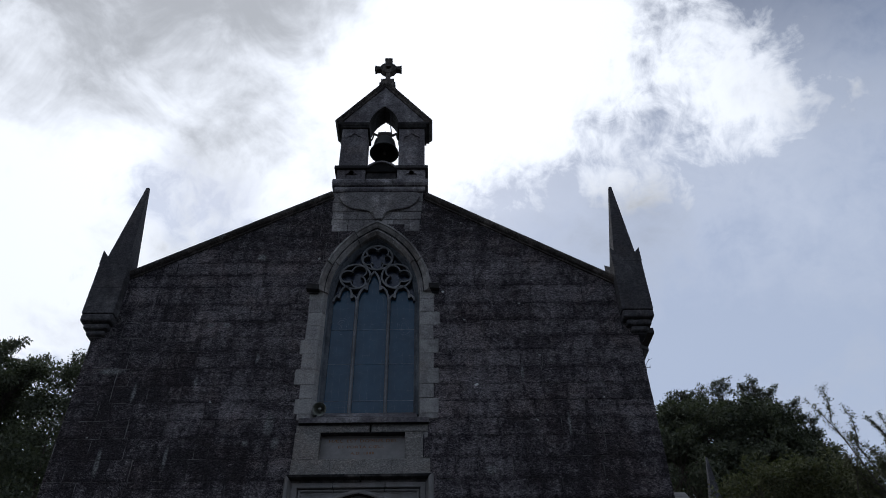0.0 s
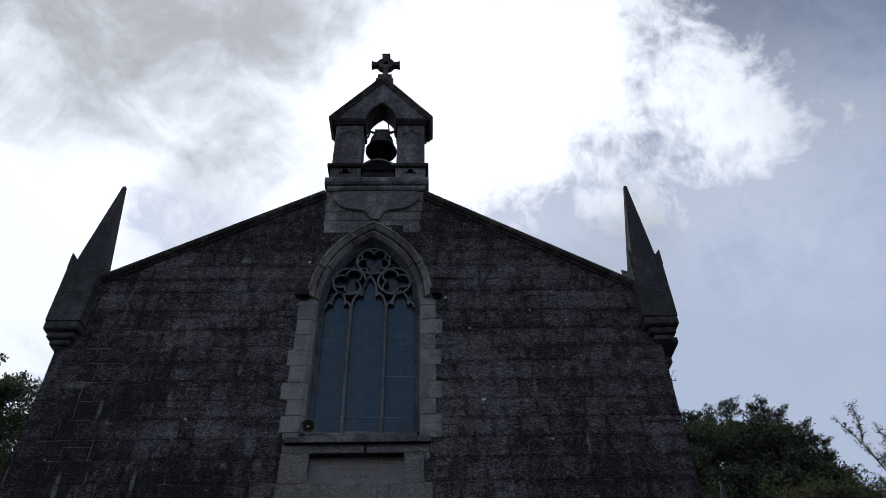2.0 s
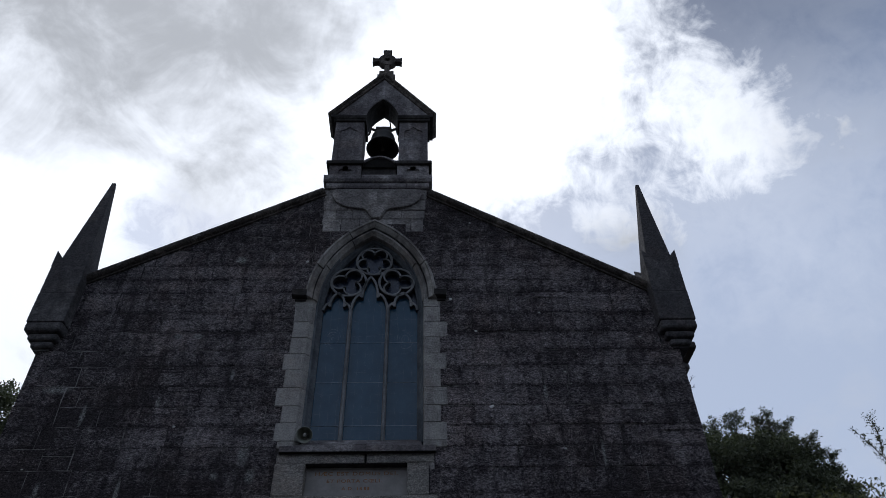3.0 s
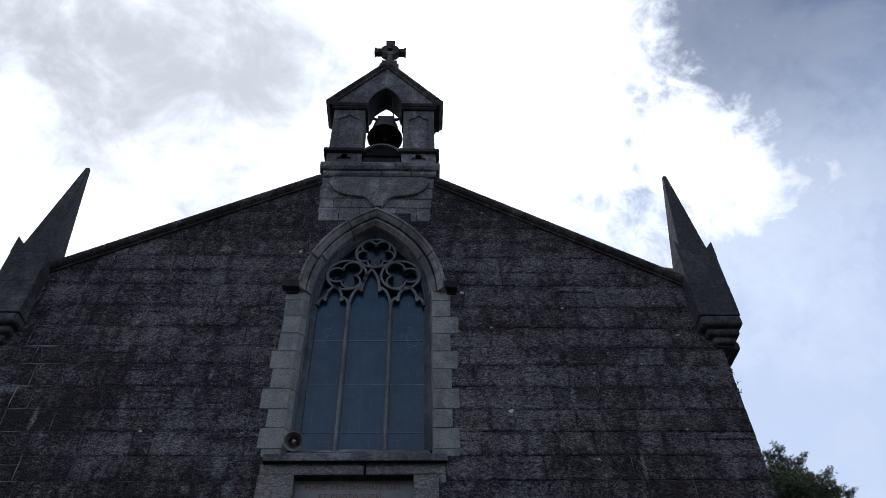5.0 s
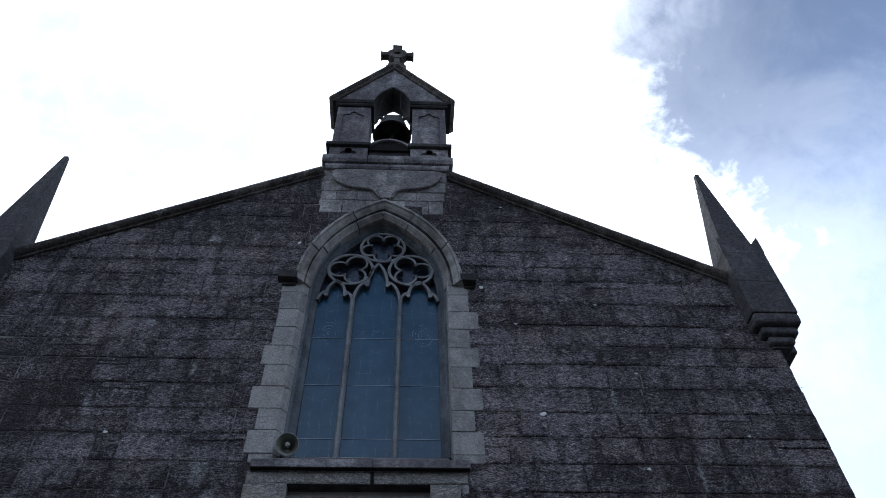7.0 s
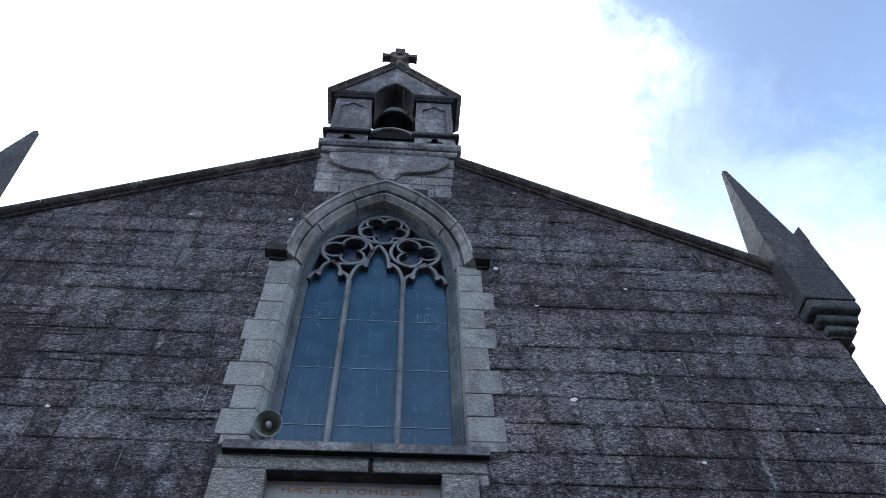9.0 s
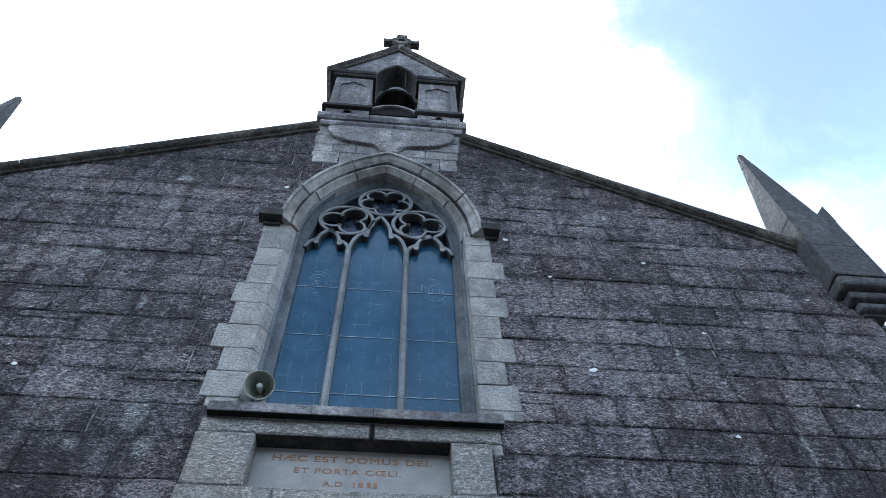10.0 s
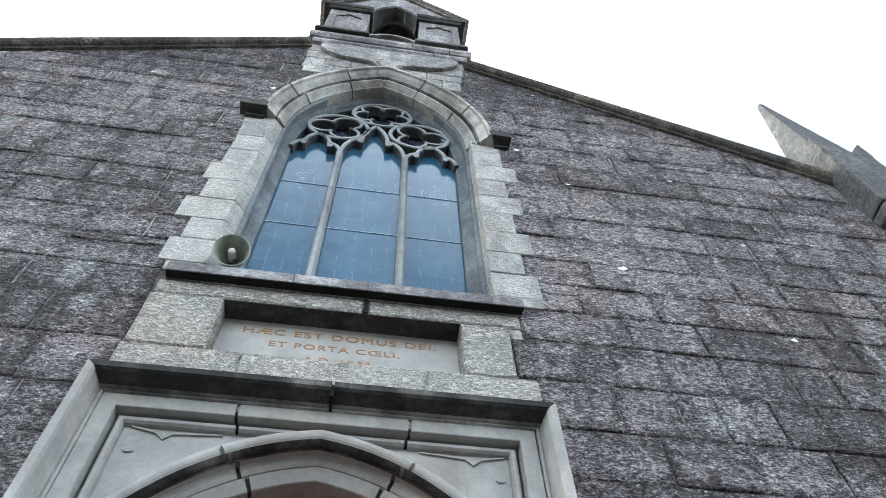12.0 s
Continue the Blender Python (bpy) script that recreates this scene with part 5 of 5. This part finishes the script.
for j in range(len(ys) - 1):
    for i in range(len(xs) - 1):
        bm.faces.new((grid[j][i], grid[j][i + 1], grid[j + 1][i + 1], grid[j + 1][i]))
tagged(link("ground", bm, GROUND, True), "dark tarmac forecourt sloping up to the church, with rises added to block low sky", "ground", kind="structure")


# ---- trees ----
def tree(base, lobes_, seed, leaf, leaves, trunk_r, mat, label, clumps=9, clump_r=1.0, group="trees", spread=1.0, sprigs=()):
    """Trunk, limbs and a crown; lobes_ are (x, y, z, radius) of the masses of foliage, from the base; sprigs are the tips (x, z) of loose sprays that stand out of it."""
    rng = random.Random(seed)
    root = thing("tree", label, "tree", base, group)
    wood, crown = bmesh.new(), []
    top = max(z for _, _, z, _ in lobes_)
    fork = Vector((0, 0, top * 0.35))
    tube(wood, (0, 0, -0.4), fork, trunk_r, trunk_r * 0.7, 9)
    faces, verts = [], []
    for lx, ly, lz, lr in lobes_:
        c = Vector((lx, ly, lz))
        knee = fork.lerp(c, 0.55) + Vector((rng.uniform(-0.4, 0.4), rng.uniform(-0.4, 0.4), rng.uniform(0, 0.5)))
        tube(wood, fork, knee, trunk_r * 0.4, trunk_r * 0.25, 6)
        tube(wood, knee, c, trunk_r * 0.25, trunk_r * 0.10, 6)
        for _ in range(max(3, round(clumps * lr))):
            d = Vector((rng.gauss(0, 1), rng.gauss(0, 1), rng.gauss(0, 1) + 0.25)).normalized()
            p = c + d * lr * rng.uniform(0.45, 1.05)
            tube(wood, c.lerp(p, 0.1), p, trunk_r * 0.07, trunk_r * 0.02, 4)
            size = clump_r * rng.uniform(0.5, 1.15)
            for _ in range(leaves):
                e = Vector((rng.gauss(0, 1), rng.gauss(0, 1), rng.gauss(0, 0.7)))
                e *= min(1.0, 1.55 / max(0.01, e.length))
                q = p + e * size * 0.42 * spread
                u = Vector((rng.gauss(0, 1), rng.gauss(0, 1), rng.gauss(0, 0.8) - 0.4)).normalized()
                w = u.orthogonal().normalized()
                w = (w * math.cos(a_) + u.cross(w) * math.sin(a_)) if (a_ := rng.uniform(0, 6.28)) else w
                s = leaf * rng.uniform(0.6, 1.25)
                k = len(verts)
                verts += [q, q + u * s * 0.5 + w * s * 0.24, q + u * s, q + u * s * 0.5 - w * s * 0.24]
                faces.append((k, k + 1, k + 2, k + 3))
    for sx, sz in sprigs:
        tip = Vector((sx, rng.uniform(-0.8, 0.8), sz))
        foot = min((Vector(l[:3]) for l in lobes_), key=lambda c: (c - tip).length)
        bend = foot.lerp(tip, 0.5) + Vector((rng.uniform(-0.25, 0.25), 0, rng.uniform(-0.2, 0.1)))
        tube(wood, foot, bend, 0.05, 0.035, 5)
        tube(wood, bend, tip, 0.035, 0.012, 5)
        for k in range(7):
            node = bend.lerp(tip, 0.15 + 0.85 * k / 6)
            for side in (-1, 1):
                end = node + Vector((side * rng.uniform(0.15, 0.55) * (1.1 - 0.5 * k / 6), rng.uniform(-0.4, 0.4), rng.uniform(0.0, 0.3)))
                tube(wood, node, end, 0.012, 0.006, 4)
                for _ in range(44):
                    q = node.lerp(end, rng.uniform(0.3, 1.1)) + Vector((rng.gauss(0, 0.09), rng.gauss(0, 0.09), rng.gauss(0, 0.06)))
                    u = Vector((rng.gauss(0, 1), rng.gauss(0, 1), rng.gauss(0, 0.8) - 0.3)).normalized()
                    w = u.orthogonal().normalized()
                    s = leaf * rng.uniform(0.6, 1.15)
                    n_ = len(verts)
                    verts += [q, q + u * s * 0.5 + w * s * 0.22, q + u * s, q + u * s * 0.5 - w * s * 0.22]
                    faces.append((n_, n_ + 1, n_ + 2, n_ + 3))
    part("trunk", wood, BARK, root)
    me = bpy.data.meshes.new("crown")
    me.from_pydata([tuple(v) for v in verts], [], faces)
    me.materials.append(mat)
    ob = new("crown", me)
    ob.parent = root
    return root


G = 1.37
tree((-15.5, 25.0, G - 0.75), [(0.1, 0, 14.2, 1.5), (-1.2, 0, 14.7, 1.5), (-2.8, 0, 13.6, 1.8), (1.0, 0, 10.0, 2.6), (-2.0, 0, 10.0, 2.8), (-1.0, 0, 6.5, 3.2), (1.8, 0, 6.5, 2.2), (-4, 0, 8.0, 3.0)], 21, 0.16, 380, 0.35, LEAF_DARK, "tall dark green broadleaf tree beside the church", 15, 1.05, sprigs=((-0.6, 16.4), (0.0, 16.5), (0.8, 16.3), (1.2, 15.6), (1.4, 14.9)))
tree((-19.5, 32.0, G), [(-1.0, 0, 15.2, 2.2), (1.6, 0, 12.6, 2.2), (-3.0, 0, 14.5, 2.6), (-1.0, 0, 12.0, 3.2), (-3.0, 0, 11.0, 3.0), (1.0, 0, 8.0, 3.0), (3.6, 0, 6.0, 2.6)], 28, 0.28, 150, 0.4, LEAF_DARK, "dense dark tree standing behind the others", 14, 1.3)
tree((-12.9, 25.0, G - 0.3), [(0.0, 0, 14.2, 0.9), (-0.3, 0, 12.8, 1.2), (0.5, 0, 11.0, 1.6), (-0.4, 0, 8.0, 1.8), (0.8, 0, 6.0, 2.0)], 22, 0.14, 210, 0.25, LEAF_DARK, "slender dark green tree close to the church wall", 15, 0.95, sprigs=((0.0, 15.4), (-0.5, 15.1)))
tree((20.5, 40.0, G), [(-5.7, 0, 18.6, 1.1), (-4.3, 0, 19.1, 1.1), (-2.9, 0, 19.5, 1.1), (-1.2, 0, 19.4, 1.0), (0.9, 0, 19.5, 1.1), (2.0, 0, 18.6, 1.1), (3.0, 0, 17.4, 1.1), (3.8, 0, 16.0, 1.2), (-5.6, 0, 17.6, 1.7), (-3.0, -1, 17.8, 1.9), (0.2, -1, 18.0, 2.0), (1.8, -1, 15.8, 2.2), (-5.0, -1, 15.5, 2.6), (-1.0, -1, 15.3, 3.0), (2.6, -1, 13.8, 2.6), (4.4, 0, 13.4, 1.8), (-4.6, -1, 11.5, 3.0), (-0.6, -1, 11.2, 3.2), (3.6, -1, 10.6, 3.2)], 23, 0.22, 330, 0.5, LEAF_DARK, "large spreading dark green tree behind the church", 17, 1.15,
     sprigs=((-4.8, 20.4), (-4.2, 20.9), (-3.6, 21.2), (-2.9, 21.4), (-2.2, 21.4), (-1.4, 21.7), (-0.8, 21.8), (0.2, 21.5), (0.9, 21.9), (1.5, 21.8), (2.1, 21.2), (2.7, 20.6), (3.2, 20.3), (3.6, 19.5), (4.0, 19.2), (4.4, 18.5), (5.0, 17.6)))
tree((24.5, 46.0, G), [(-5.4, 0, 17.4, 3.0), (-2.0, 0, 17.0, 3.0), (1.5, 0, 14.0, 3.0), (-7.5, 0, 15.4, 3.2), (-3.0, 0, 14.5, 3.6), (1.6, 0, 12.6, 3.6), (5.5, 0, 12.2, 3.0), (-7.0, 0, 11.0, 3.6), (-2.0, 0, 9.5, 4.0), (4.0, 0, 9.0, 4.0)], 27, 0.30, 150, 0.5, LEAF_DARK, "dense dark tree standing behind the others", 15, 1.4)
tree((13.6, 22.0, G), [(-1.9, 0, 8.0, 1.1), (-0.6, 0, 8.5, 1.0), (1.0, 0, 8.4, 1.1), (2.6, 0, 8.6, 1.1), (-2.7, 0, 6.4, 1.4), (-0.6, 0, 6.6, 1.6), (1.8, 0, 6.6, 1.7), (3.8, 0, 7.0, 1.4), (-2.0, 0, 4.4, 1.8), (1.0, 0, 4.4, 2.0), (3.6, 0, 4.6, 1.8)], 24, 0.12, 190, 0.16, LEAF_LIGHT, "bushy yellowish green tree at the edge of the churchyard", 20, 0.7)


def twiggy(base, tips, seed, label):
    """A young tree of arching stems, with small leaves set along them; tips are the ends of the stems from the base."""
    rng = random.Random(seed)
    root = thing("tree", label, "tree", base, "trees")
    wood, verts, faces = bmesh.new(), [], []

    def stem(a, b, r, depth):
        a, b = Vector(a), Vector(b)
        bow = Vector((rng.uniform(-0.2, 0.2), rng.uniform(-0.2, 0.2), 0.06)) * (b - a).length * 0.45
        pts = [(1 - t) ** 2 * a + 2 * t * (1 - t) * ((a + b) / 2 + bow) + t * t * b for t in (i / 8 for i in range(9))]
        for k, (p, q) in enumerate(zip(pts, pts[1:])):
            tube(wood, p, q, r * (1 - k / 9), r * (1 - (k + 1) / 9.5), 5)
            way_ = (q - p).normalized()
            for _ in range(round((q - p).length * (55 if depth else 30)) + (3 if depth or k > 4 else 0)):
                at = p.lerp(q, rng.random()) + Vector((rng.gauss(0, 1), rng.gauss(0, 1), rng.gauss(0, 1))) * 0.035
                u = (way_ * 0.5 + Vector((rng.gauss(0, 1), rng.gauss(0, 1), rng.gauss(0, 1)))).normalized()
                w, s_, n_ = u.orthogonal().normalized(), rng.uniform(0.05, 0.10), len(verts)
                verts.extend([at, at + u * s_ * 0.5 + w * s_ * 0.26, at + u * s_, at + u * s_ * 0.5 - w * s_ * 0.26])
                faces.append((n_, n_ + 1, n_ + 2, n_ + 3))
            if depth < 2 and rng.random() < 0.95:
                side = Vector((rng.uniform(-1, 1), rng.uniform(-1, 1), rng.uniform(0.1, 0.9))).normalized()
                stem(q, q + (way_ * 0.6 + side * 0.8) * (b - a).length * rng.uniform(0.08, 0.20), r * 0.4, depth + 1)

    tube(wood, (0, 0, -0.3), (0, 0, 3.1), 0.10, 0.07, 8)
    for x, y, z in tips:
        stem((0, 0, rng.uniform(2.7, 3.0)), (x, y, z + 3.0), 0.05, 0)
    part("trunk", wood, BARK, root)
    me = bpy.data.meshes.new("crown")
    me.from_pydata([tuple(v) for v in verts], [], faces)
    me.materials.append(LEAF_LIGHT)
    new("crown", me).parent = root
    return root


twiggy((15.0, 18.0, G), [(-2.5, 0, 5.7), (-1.9, 0.2, 5.0), (-1.4, 0.1, 5.9), (-1.1, 0.2, 5.1), (-0.7, 0, 5.0), (-2.3, 0.1, 4.2), (-2.5, 0, 3.7), (-1.9, -0.1, 3.8), (-0.2, 0.1, 4.9), (-1.5, 0.2, 4.3), (-0.8, -0.1, 4.2), (-2.1, 0.2, 3.2), (-1.1, 0.1, 3.5), (-0.3, 0, 3.7), (-1.6, 0, 2.9), (0.2, 0.1, 4.4)], 31, "thin twiggy tree with sparse small leaves")
# ---- a small plant rooted in the corner of the wall ----
rng = random.Random(41)
plant = thing("wall_plant", "small dry twiggy plant rooted in the church wall", "plant", (5.57, FRONT + 0.3, 8.55))
twigs = bmesh.new()
for x, y, z in ((0.16, -0.05, 0.42), (0.22, 0.02, 0.22), (0.20, -0.02, -0.02), (0.12, -0.04, 0.30)):
    knee = Vector((x * 0.6, y * 0.5, z * 0.35))
    tube(twigs, (0, 0, 0), knee, 0.006, 0.005, 5)
    tube(twigs, knee, (x, y, z), 0.005, 0.003, 5)
    for _ in range(5):
        p = knee.lerp(Vector((x, y, z)), rng.uniform(0.2, 0.95))
        tube(twigs, p, p + Vector((rng.uniform(-0.02, 0.07), rng.uniform(-0.04, 0.04), rng.uniform(0.0, 0.07))), 0.003, 0.002, 4)
part("stems", twigs, BARK, plant)

# ---- small marks on the wall ----
rng = random.Random(17)
bm = bmesh.new()
spots = [(2.18, 8.02, 0.045), (1.99, 9.54, 0.03), (1.56, 10.27, 0.045), (3.17, 9.95, 0.03), (3.47, 8.68, 0.03), (-1.18, 11.20, 0.04), (-2.52, 11.21, 0.04), (3.30, 7.26, 0.035), (4.92, 9.40, 0.03), (2.0, 12.24, 0.03), (2.9, 10.94, 0.03), (-2.94, 7.70, 0.03), (1.81, 8.15, 0.02)]
for _ in range(80):
    spots.append((rng.uniform(-5.2, 5.2), rng.uniform(5.6, 10.9), 0.006 + 0.016 * rng.random() ** 2))
for x, z, r in spots:
    if -1.5 < x < 1.52 and not r > 0.035:
        continue
    n_ = 9
    rim = [bm.verts.new((x + r * rng.uniform(0.5, 1.2) * math.cos(6.283 * i / n_), FRONT - 0.016, z + r * rng.uniform(0.4, 0.85) * math.sin(6.283 * i / n_))) for i in range(n_)]
    hub = bm.verts.new((x, FRONT - 0.020, z))
    for i in range(n_):
        bm.faces.new((rim[i], rim[(i + 1) % n_], hub))
tagged(link("lichen_spots", bm, LICHEN), "small white lichen spots on the dark wall stones", "lichen", kind="stuff")
